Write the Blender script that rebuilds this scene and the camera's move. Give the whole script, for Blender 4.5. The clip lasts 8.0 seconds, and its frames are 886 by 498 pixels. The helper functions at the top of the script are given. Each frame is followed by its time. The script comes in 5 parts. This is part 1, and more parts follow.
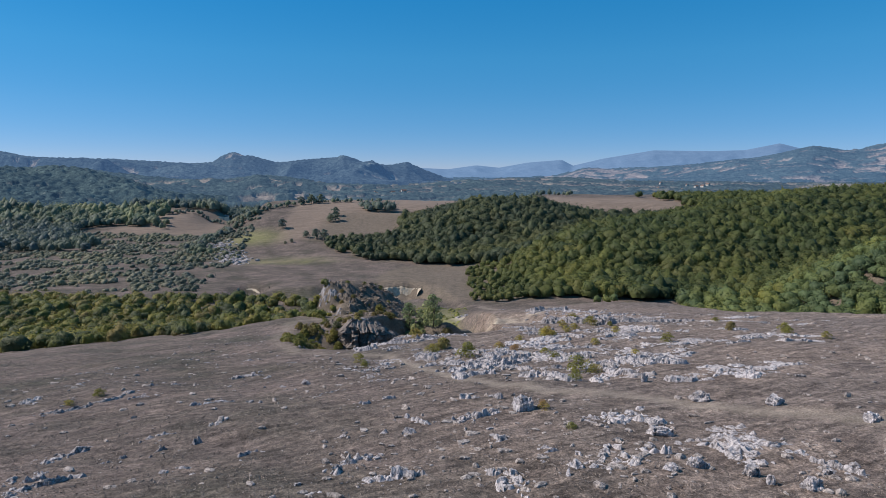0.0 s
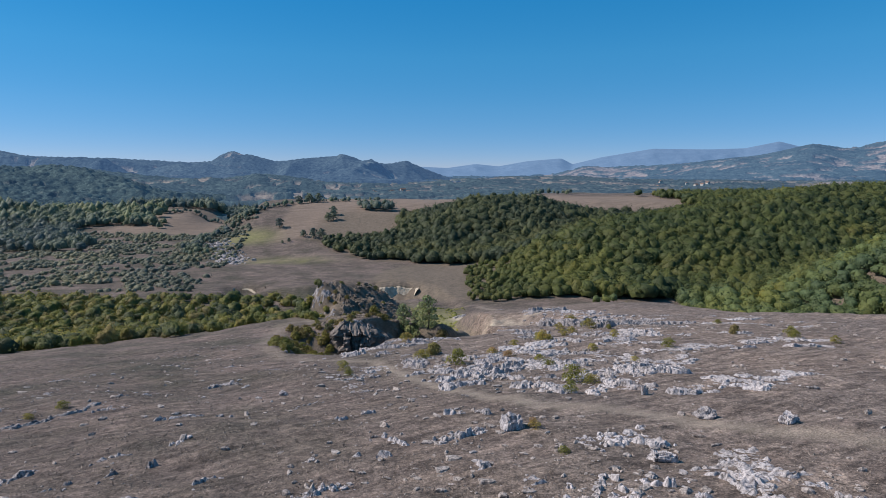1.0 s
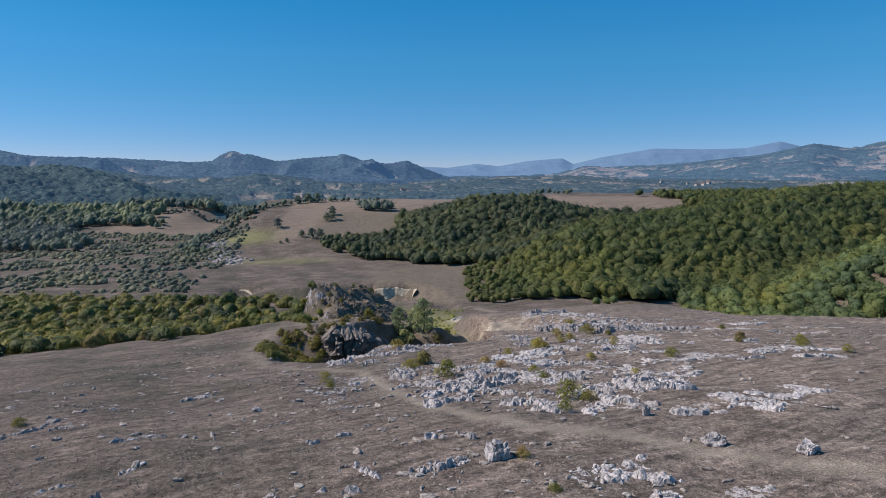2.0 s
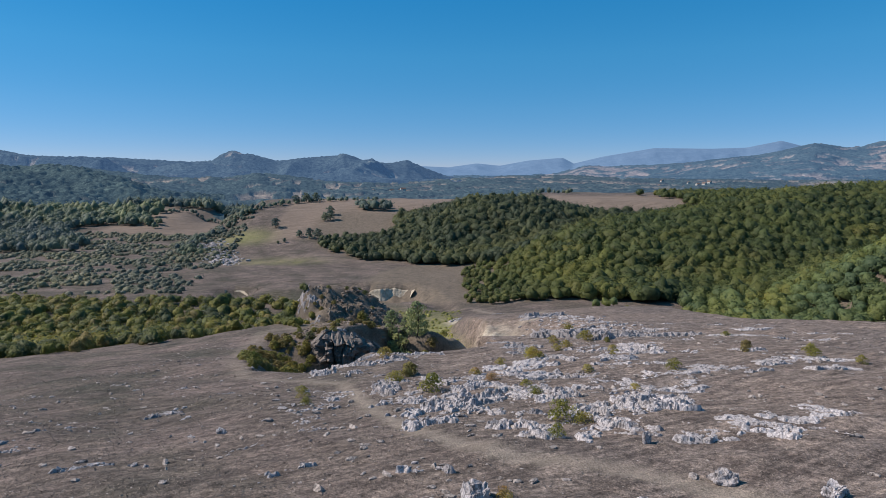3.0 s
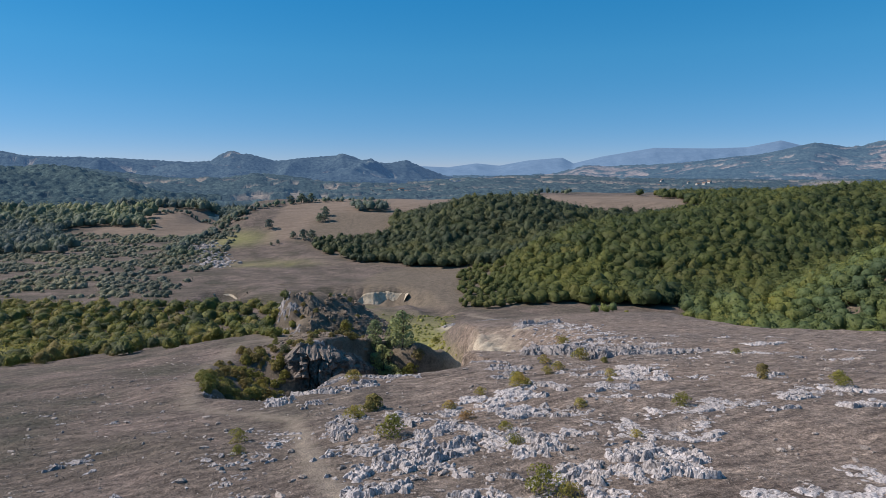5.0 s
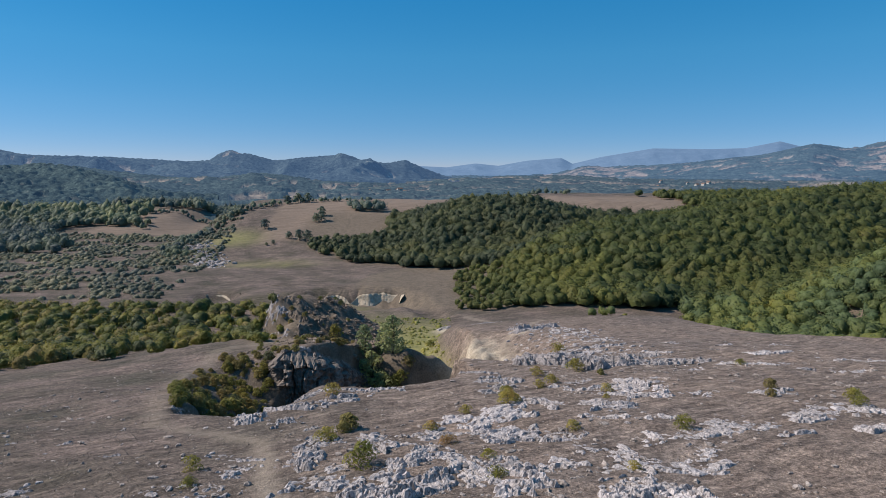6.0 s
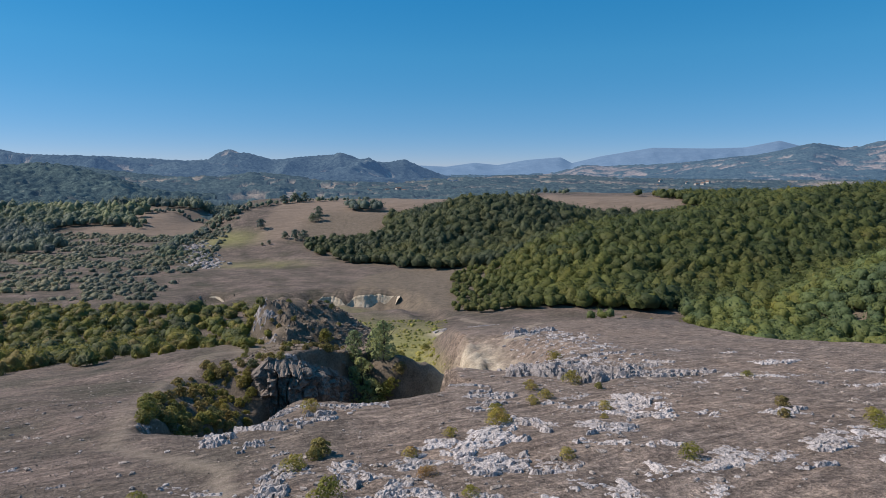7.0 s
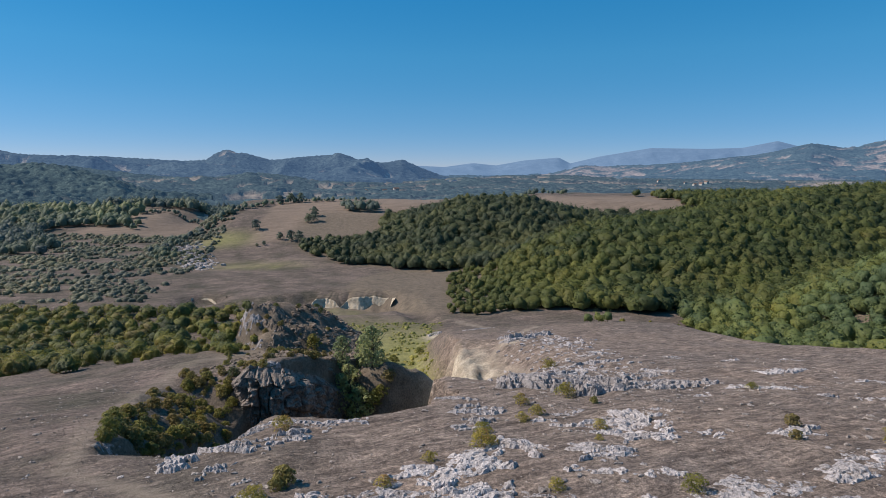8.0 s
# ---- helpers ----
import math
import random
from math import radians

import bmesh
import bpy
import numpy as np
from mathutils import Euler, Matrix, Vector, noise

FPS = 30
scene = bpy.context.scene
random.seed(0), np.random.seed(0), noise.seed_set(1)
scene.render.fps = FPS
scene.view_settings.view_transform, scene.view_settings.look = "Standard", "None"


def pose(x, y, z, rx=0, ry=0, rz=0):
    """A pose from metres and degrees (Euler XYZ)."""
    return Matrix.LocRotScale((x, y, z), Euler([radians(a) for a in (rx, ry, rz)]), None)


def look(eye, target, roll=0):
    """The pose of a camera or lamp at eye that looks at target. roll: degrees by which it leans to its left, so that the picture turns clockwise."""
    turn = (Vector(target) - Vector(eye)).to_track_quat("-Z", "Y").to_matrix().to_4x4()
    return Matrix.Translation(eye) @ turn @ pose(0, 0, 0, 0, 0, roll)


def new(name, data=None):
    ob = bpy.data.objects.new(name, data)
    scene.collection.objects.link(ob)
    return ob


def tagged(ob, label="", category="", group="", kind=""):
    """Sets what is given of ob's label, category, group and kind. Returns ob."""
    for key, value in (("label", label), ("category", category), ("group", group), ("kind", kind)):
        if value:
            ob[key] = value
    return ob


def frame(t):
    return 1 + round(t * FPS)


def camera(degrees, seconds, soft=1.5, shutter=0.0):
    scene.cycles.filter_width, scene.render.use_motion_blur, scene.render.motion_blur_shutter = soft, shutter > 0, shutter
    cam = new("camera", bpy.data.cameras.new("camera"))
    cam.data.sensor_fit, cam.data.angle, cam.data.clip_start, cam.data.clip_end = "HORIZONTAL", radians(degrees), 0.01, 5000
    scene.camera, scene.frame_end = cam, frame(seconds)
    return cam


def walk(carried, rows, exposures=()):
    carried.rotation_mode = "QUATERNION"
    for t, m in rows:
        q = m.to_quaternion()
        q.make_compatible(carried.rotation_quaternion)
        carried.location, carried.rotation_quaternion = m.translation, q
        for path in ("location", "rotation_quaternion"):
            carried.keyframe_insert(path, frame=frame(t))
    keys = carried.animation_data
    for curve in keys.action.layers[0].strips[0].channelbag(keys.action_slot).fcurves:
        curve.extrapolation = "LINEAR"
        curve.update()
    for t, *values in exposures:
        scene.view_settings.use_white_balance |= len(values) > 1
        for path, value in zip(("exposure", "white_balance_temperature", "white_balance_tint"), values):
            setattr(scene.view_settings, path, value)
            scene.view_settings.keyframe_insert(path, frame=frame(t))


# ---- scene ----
cam = camera(72.0, 8.0, soft=0.7)
PATH = [
    (0, (1.522, 7.421, 11.471), (1.518, 9.406, 11.228), 0.2),
    (0.5, (1.906, 8.615, 11.395), (1.902, 10.6, 11.15), 0.2),
    (1, (2.272, 9.779, 11.352), (2.269, 11.764, 11.105), 0.1),
    (1.5, (2.634, 10.965, 11.336), (2.63, 12.95, 11.089), 0.1),
    (3, (3.975, 15.109, 11.314), (3.968, 17.094, 11.065), 0.1),
    (3.5, (4.39, 16.442, 11.323), (4.385, 18.427, 11.076), 0.1),
    (4, (4.84, 18.08, 11.338), (4.835, 20.064, 11.091), 0.1),
    (4.5, (5.312, 19.706, 11.345), (5.305, 21.691, 11.096), 0.0),
    (6, (6.782, 24.33, 11.326), (6.779, 26.315, 11.077), 0.2),
    (6.5, (7.209, 25.885, 11.358), (7.208, 27.87, 11.108), 0.2),
    (7, (7.694, 27.528, 11.371), (7.693, 29.512, 11.12), 0.2),
    (7.5, (8.203, 29.191, 11.259), (8.203, 31.176, 11.009), 0.2),
    (8, (8.667, 30.534, 11.293), (8.671, 32.519, 11.043), 0.2),
]
walk(cam, [(t, look(eye, target, roll)) for t, eye, target, roll in PATH], [(0, 0.37, 6800, 17), (8, 0.37, 7200, 17)])

# ---- world, sun, exposure ----
SUN_EL, SUN_AZ = radians(43), radians(-86)
sun_dir = Vector((math.sin(SUN_AZ) * math.cos(SUN_EL), math.cos(SUN_AZ) * math.cos(SUN_EL), math.sin(SUN_EL)))
world = bpy.data.worlds.new("sky")
scene.world = world
world.use_nodes = True
wn = world.node_tree.nodes
sky = wn.new("ShaderNodeTexSky")
sky.sky_type = "NISHITA"
sky.sun_disc = False
sky.sun_elevation, sky.sun_rotation = SUN_EL, SUN_AZ
sky.altitude, sky.air_density, sky.dust_density, sky.ozone_density = 1500, 0.6, 0.0, 5.0
tint = wn.new("ShaderNodeHueSaturation")
tint.inputs["Hue"].default_value, tint.inputs["Saturation"].default_value = 0.49, 1.25
haze = wn.new("ShaderNodeMix")
haze.data_type = "RGBA"
haze.inputs[0].default_value = 0.4
haze.inputs[7].default_value = (0.2, 2.1, 4.3, 1)
world.node_tree.links.new(sky.outputs[0], tint.inputs["Color"])
world.node_tree.links.new(tint.outputs[0], haze.inputs[6])
# paler and greyer towards the horizon, as in dry autumn air
side = wn.new("ShaderNodeTexCoord")
up = wn.new("ShaderNodeSeparateXYZ")
grade = wn.new("ShaderNodeValToRGB")
for n, (at, c) in enumerate(((0.0, (1.05, 0.78, 0.80)), (0.04, (1.12, 0.86, 0.86)), (0.10, (1.25, 1.0, 0.95)), (0.18, (1.1, 1.12, 1.06)), (0.27, (0.5, 1.08, 1.12)), (0.6, (0.8, 1.0, 1.05)))):
    stop = grade.color_ramp.elements[n] if n < 2 else grade.color_ramp.elements.new(at)
    stop.position, stop.color = at, (*c, 1)
air = wn.new("ShaderNodeMix")
air.data_type, air.blend_type = "RGBA", "MULTIPLY"
air.inputs[0].default_value = 1.0
world.node_tree.links.new(side.outputs["Generated"], up.inputs[0])
world.node_tree.links.new(up.outputs["Z"], grade.inputs[0])
world.node_tree.links.new(haze.outputs[2], air.inputs[6])
world.node_tree.links.new(grade.outputs[0], air.inputs[7])
world.node_tree.links.new(air.outputs[2], wn["Background"].inputs[0])
wn["Background"].inputs[1].default_value = 0.105
sun = new("sun", bpy.data.lights.new("sun", "SUN"))
sun.data.energy, sun.data.angle, sun.data.color = 4.0, radians(0.5), (1.0, 0.95, 0.88)
sun.matrix_world = look(sun_dir * 100, (0, 0, 0))


# ---- the lie of the land ----
def smooth(a, b, v):
    t = np.clip((v - a) / (b - a), 0, 1)
    return t * t * (3 - 2 * t)


def bell(r):
    return np.where(r < 1, 0.5 + 0.5 * np.cos(np.pi * np.clip(r, 0, 1)), 0)


def waves(x, y, size, seed):
    """Smooth wandering values round 0, from a few crossed sines."""
    rng = np.random.RandomState(seed)
    v = 0
    for k in range(7):
        a, p, f = rng.rand() * 6.3, rng.rand() * 6.3, (0.6 + 1.3 * rng.rand()) / size * 6.3
        v = v + np.sin((x * math.cos(a) + y * math.sin(a)) * f + p + 1.3 * np.sin((x * math.sin(a) - y * math.cos(a)) * f * 0.7 + p))
    return v / 7 * 1.6


def along(x, y, line):
    """Distance from a line of (x, y, value...) points, and the values at the nearest place on it."""
    best = np.full(np.shape(x), 1e9)
    vals = [np.zeros(np.shape(x)) for _ in line[0][2:]]
    for a, b in zip(line, line[1:]):
        dx, dy = b[0] - a[0], b[1] - a[1]
        t = np.clip(((x - a[0]) * dx + (y - a[1]) * dy) / (dx * dx + dy * dy), 0, 1)
        d = np.hypot(x - a[0] - t * dx, y - a[1] - t * dy)
        near = d < best
        best = np.where(near, d, best)
        vals = [np.where(near, a[2 + n] + t * (b[2 + n] - a[2 + n]), v) for n, v in enumerate(vals)]
    return (best, *vals)


# the sink hole and the stream bed that feeds it: x, y, half width at the rim, width of its wall, bottom
GULLY = [(-11.8, 66.5, 1.3, 2.0, -9), (-8.5, 74, 5.2, 3.0, -18), (-5, 83, 9, 3.5, -29), (-3, 89, 10.5, 3.0, -30), (2.5, 99, 11, 3, -31),
         (4.5, 112, 7.5, 4, -31), (4, 135, 8, 7, -32), (-3, 165, 13, 9, -32.5), (-12, 205, 30, 16, -33)]
# the wooded spur: x, y, crest, half width
SPUR = [(19, 256, -31, 50), (42, 268, -25.5, 69), (70, 282, -16.5, 85), (132, 310, -9, 95), (203, 340, -1, 110), (330, 360, 6, 130)]
TRAIL = [(-18.6, 109.8, 1.0, 0.3), (-23, 103, 1.2, 0.3), (-21, 90, 1.2, 0.3), (-18, 76, 1.0, 0.3), (-12, 62, 0.6, 0.4), (-3.1, 56, 0.45, 0.7),
         (-1, 49.5, 0.45, 0.8), (0.6, 45, 0.45, 0.8), (2.8, 41, 0.5, 0.8), (6.1, 36.8, 0.5, 0.75), (9.8, 34.9, 0.55, 0.7), (13.5, 31.6, 0.55, 0.7),
         (17.3, 28.4, 0.6, 0.7), (26, 22, 0.6, 0.7)]


# the knoll beyond the sink hole and the bank at the head of the hole: x, y, crest
KNOLL = [(-19.5, 123.5, -9.4), (-15.5, 127.5, -10.1), (-12.5, 133.5, -12.2), (-10, 139.5, -16), (-8, 144, -21)]
HEAD = [(-5, 108.5, -17), (-1.5, 107, -14.2), (1.5, 106.5, -13), (5.5, 109, -14.8), (8.8, 112, -18), (11, 114, -20)]
# the wide near part of the hole
BOWL = [(-2, 80, 8.5, 3, -28), (1.5, 79, 8, 3, -28), (3, 90, 5.5, 3, -28)]


def hill_near(x, y):
    e = np.maximum(y - 32, -14)
    z = 2.5 - 0.162 * e - 0.00028 * e * np.abs(e)
    left = np.log1p(np.exp(np.clip((18 - x) / 6, -30, 30))) * 6
    z = z - 0.076 * left
    z = z - 0.0045 * np.maximum(-(x + 45), 0) ** 1.5 - 0.004 * np.maximum(x - 60, 0) ** 1.6
    z = z + 2.0 * bell(np.hypot((x - 50) / 46, (y - 160) / 38)) - 0.42 * np.maximum(y - 107, 0) * smooth(56, 76, x)
    z = z + 1.3 * bell(np.hypot((x + 11) / 9, (y - 101) / 12)) + 1.6 * bell(np.hypot((x + 23) / 22, (y - 110) / 20))
    z = z + 1.2 * bell(np.hypot((x + 26) / 26, (y - 126) / 22))
    z = z - 4.2 * bell(np.hypot((x - 14.5) / 11, (y - 107) / 27))
    return z


def terrain(x, y, fine=True):
    x, y = np.asarray(x, float), np.asarray(y, float)
    lee = x + 0.12 * (y - 380) + 5 * waves(x, y, 70, 30)
    valley = -32.5 + 23 * smooth(285, 455, y) * smooth(640, 500, y) * smooth(-158, -112, lee) + 13 * smooth(385, 540, y) * smooth(640, 560, y) * smooth(-158, -196, lee)
    valley = valley + 9 * smooth(900, 1500, y)
    a = hill_near(x, y)
    if fine:
        a = a + 0.25 * waves(x, y, 18, 1) + 0.10 * waves(x, y, 5, 2) + 0.04 * waves(x, y, 1.7, 3)
    edge = np.interp(y, [63, 67, 76, 91, 100, 111], [-11.3, -12.8, -17.2, -21.2, -21, -17.5])
    a = a - 0.55 * np.clip(x - edge + (0.8 * waves(x, y, 6, 20) if fine else 0), 0, 8) * smooth(63, 70, y) * smooth(97, 91, y) * smooth(-3, -9, x)
    kd, kz = along(x, y, KNOLL)
    kz = kz - (0.62 + 0.9 * smooth(-17, -20.5, x)) * np.maximum(kd - 1.2, 0) + (0.7 * waves(x, y, 4.5, 17) + 0.4 * waves(x, y, 1.9, 18) if fine else 0)
    a = np.maximum(a, kz)
    d, w, wall, low = along(x, y, GULLY)
    rim = d + 0.8 * waves(x, y, 7, 5)
    cut = smooth(0, 1, np.clip((w - rim) / wall, 0, 1))
    hill = a
    a = a + (np.minimum(low, a) - a) * cut
    # the scrubby side of the hole slopes less steeply
    a = a + (np.maximum(a, hill - 0.95 * np.maximum(w - rim, 0)) - a) * smooth(-7, -10, x) * smooth(94, 89, y)
    d, w, wall, low = along(x, y, BOWL)
    cut = smooth(0, 1, np.clip((w - d - 0.7 * waves(x, y, 5, 15)) / wall, 0, 1))
    a = a + (np.minimum(low, a) - a) * cut
    hd, hz = along(x, y, HEAD)
    inner = smooth(0.8, -0.8, y - np.interp(x, [q[0] for q in HEAD], [q[1] for q in HEAD]))
    a = np.maximum(a, hz - (0.75 + 3.2 * inner) * np.maximum(hd - 0.5, 0) + (0.5 * waves(x, y, 5, 19) if fine else 0))
    hill2 = -33 + 26 * bell(np.hypot((x - 41) / 124, (y - 378) / 100))
    flat = -33 + (25.5 * smooth(380, 440, y) + 2 * smooth(440, 520, y)) * smooth(20, 90, x) * smooth(680, 540, y)
    d, crest, half = along(x, y, SPUR)
    spur = -34 + (crest + 34) * bell(d / half)
    right = -34 + 42 * bell(np.hypot((x - 200) / 125, (y - 190) / 75))
    k = 0.8
    parts = np.stack([valley, np.maximum(a, -34), hill2, flat, spur, right])
    top = parts.max(0)
    z = top + np.log(np.exp((parts - top) * k).sum(0)) / k
    # the stream's washed-out hollows and cut banks in the valley floor
    z = z - 4.2 * smooth(1.0, 0.55, np.hypot((x + 25) / 27, (y - 227) / 19) + 0.08 * waves(x, y, 9, 7))
    z = z - 2.6 * smooth(1.0, 0.5, np.hypot((x + 71) / 9, (y - 230) / 13))
    b, bw = along(x, y, [(-62, 214, 3), (-40, 236, 4), (-30, 243, 5), (-14, 238, 5), (-4, 226, 4), (4, 205, 5)])
    z = z - 1.6 * smooth(1.0, 0.15, b / (bw + 2.5 + 1.2 * waves(x, y, 9, 8)))
    if fine:
        z = z - (1.1 * np.abs(waves(x, y, 7, 9)) + 0.5 * np.abs(waves(x, y, 2.6, 10))) * bell(np.hypot((x - 13) / 12, (y - 114) / 30))
        z = z + smooth(150, 260, y) * (0.5 * waves(x, y, 60, 4) + 0.15 * waves(x, y, 14, 6))
    return z


def in_hole(x, y):
    """How deep inside the sink hole or the stream bed, 0 to 1 across its wall."""
    v = 0
    for line in (GULLY, BOWL):
        d, w, wall, low = along(x, y, line)
        v = np.maximum(v, np.clip((w - d) / wall, 0, 1))
    return v


def ground_at(x, y):
    return float(terrain(np.array([x]), np.array([y]))[0])


def spur_d(x, y):
    d, crest, half = along(x, y, SPUR)
    return d / half


# ---- materials ----
def material(name, rough=0.9):
    m = bpy.data.materials.new(name)
    m.use_nodes = True
    b = m.node_tree.nodes["Principled BSDF"]
    b.inputs["Roughness"].default_value = rough
    b.inputs["Specular IOR Level"].default_value = 0.25
    return m, m.node_tree.nodes, m.node_tree.links, b


def noise_node(m, vec, scale, detail=6, rough=0.6):
    n = m.node_tree.nodes.new("ShaderNodeTexNoise")
    n.inputs["Scale"].default_value, n.inputs["Detail"].default_value, n.inputs["Roughness"].default_value = scale, detail, rough
    m.node_tree.links.new(vec, n.inputs["Vector"])
    return n.outputs["Fac"]


def ramp(m, fac, stops):
    r = m.node_tree.nodes.new("ShaderNodeValToRGB")
    while len(r.color_ramp.elements) < len(stops):
        r.color_ramp.elements.new(0.5)
    for e, (p, c) in zip(r.color_ramp.elements, stops):
        e.position, e.color = p, (*c, 1) if len(c) == 3 else c
    m.node_tree.links.new(fac, r.inputs[0])
    return r.outputs[0]


def mix(m, fac, a, b, mode="MIX"):
    n = m.node_tree.nodes.new("ShaderNodeMix")
    n.data_type, n.blend_type = "RGBA", mode
    for sock, v in ((n.inputs[0], fac), (n.inputs[6], a), (n.inputs[7], b)):
        if isinstance(v, (int, float)):
            sock.default_value = v
        elif isinstance(v, tuple):
            sock.default_value = (*v, 1)
        else:
            m.node_tree.links.new(v, sock)
    return n.outputs[2]


def maths(m, op, a, b):
    n = m.node_tree.nodes.new("ShaderNodeMath")
    n.operation = op
    for sock, v in zip(n.inputs, (a, b)):
        if isinstance(v, (int, float)):
            sock.default_value = v
        else:
            m.node_tree.links.new(v, sock)
    return n.outputs[0]


def bump(m, height, strength, distance, bsdf):
    n = m.node_tree.nodes.new("ShaderNodeBump")
    n.inputs["Strength"].default_value, n.inputs["Distance"].default_value = strength, distance
    m.node_tree.links.new(height, n.inputs["Height"])
    m.node_tree.links.new(n.outputs[0], bsdf.inputs["Normal"])


def place_of(m):
    return m.node_tree.nodes.new("ShaderNodeNewGeometry").outputs["Position"]


def leaf_material(name, dark, light, accent, scale=0.11, fourth=None, spread=0.24):
    m, nodes, links, b = material(name, 0.6)
    pos = place_of(m)
    geo = nodes.new("ShaderNodeNewGeometry")
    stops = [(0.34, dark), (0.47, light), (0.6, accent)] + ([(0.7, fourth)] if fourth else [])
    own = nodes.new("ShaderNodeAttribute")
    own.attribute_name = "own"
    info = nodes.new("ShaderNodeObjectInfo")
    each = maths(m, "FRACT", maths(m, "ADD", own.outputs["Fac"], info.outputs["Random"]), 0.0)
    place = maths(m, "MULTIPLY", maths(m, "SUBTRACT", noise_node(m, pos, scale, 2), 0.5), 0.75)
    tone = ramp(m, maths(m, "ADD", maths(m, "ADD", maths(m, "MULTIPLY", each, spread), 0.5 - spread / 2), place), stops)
    leaf = ramp(m, geo.outputs["Random Per Island"], [(0.0, (0.82, 0.82, 0.82)), (1.0, (1.16, 1.16, 1.12))])
    col = mix(m, 1.0, tone, leaf, "MULTIPLY")
    spray = noise_node(m, pos, 2.1, 4, 0.7)
    col = mix(m, 1.0, col, ramp(m, spray, [(0.34, (0.7, 0.71, 0.73)), (0.5, (1, 1, 1)), (0.66, (1.24, 1.22, 1.15))]), "MULTIPLY")
    bump(m, spray, 0.5, 0.3, b)
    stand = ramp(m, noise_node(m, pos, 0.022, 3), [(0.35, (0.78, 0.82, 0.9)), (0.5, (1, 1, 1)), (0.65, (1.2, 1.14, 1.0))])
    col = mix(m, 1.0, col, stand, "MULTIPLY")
    links.new(col, b.inputs["Base Color"])
    tr = nodes.new("ShaderNodeBsdfTranslucent")
    links.new(col, tr.inputs["Color"])
    add = nodes.new("ShaderNodeMixShader")
    add.inputs[0].default_value = 0.36
    links.new(b.outputs[0], add.inputs[1])
    links.new(tr.outputs[0], add.inputs[2])
    links.new(add.outputs[0], nodes["Material Output"].inputs[0])
    return m


M_FOREST = leaf_material("oak_leaves", (0.060, 0.086, 0.036), (0.090, 0.116, 0.040), (0.120, 0.136, 0.043), 0.035, (0.136, 0.140, 0.047), 0.16)
# bluer, darker oak copy: the farther hill's haze is put into its colour
M_HILLWOOD = leaf_material("hill_wood_leaves", (0.050, 0.074, 0.047), (0.074, 0.096, 0.053), (0.098, 0.114, 0.052), 0.035, (0.116, 0.124, 0.050), 0.16)
# oak leaves lightened: sun on the spur's tip put into the colour
M_SUNOAK = leaf_material("sunlit_oak_leaves", (0.094, 0.116, 0.038), (0.127, 0.146, 0.044), (0.156, 0.162, 0.048), 0.06, (0.168, 0.164, 0.051), 0.2)
M_SHRUB = leaf_material("shrub_leaves", (0.092, 0.113, 0.053), (0.148, 0.165, 0.045), (0.224, 0.207, 0.046), 0.2, (0.211, 0.174, 0.066), 0.34)
M_WILLOW = leaf_material("willow_leaves", (0.092, 0.136, 0.066), (0.122, 0.164, 0.066), (0.158, 0.184, 0.058), 0.035, (0.178, 0.182, 0.052))
M_GREYLEAF = leaf_material("grey_willow_leaves", (0.125, 0.143, 0.099), (0.17, 0.184, 0.13), (0.235, 0.24, 0.185), 0.05)
M_PALELEAF = leaf_material("pale_willow_leaves", (0.22, 0.27, 0.13), (0.28, 0.32, 0.15), (0.33, 0.35, 0.15), 0.3)
# far woods and poplars: lightened and blued, haze put into the leaf colour
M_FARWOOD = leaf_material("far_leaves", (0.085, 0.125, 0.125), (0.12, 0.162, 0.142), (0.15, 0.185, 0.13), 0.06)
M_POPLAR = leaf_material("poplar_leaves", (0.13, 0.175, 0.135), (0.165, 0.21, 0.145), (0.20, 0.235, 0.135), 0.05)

M_BARK, _n, _l, _b = material("bark", 0.95)
_l.new(ramp(M_BARK, noise_node(M_BARK, place_of(M_BARK), 6), [(0.3, (0.05, 0.04, 0.03)), (0.7, (0.14, 0.12, 0.10))]), _b.inputs[0])


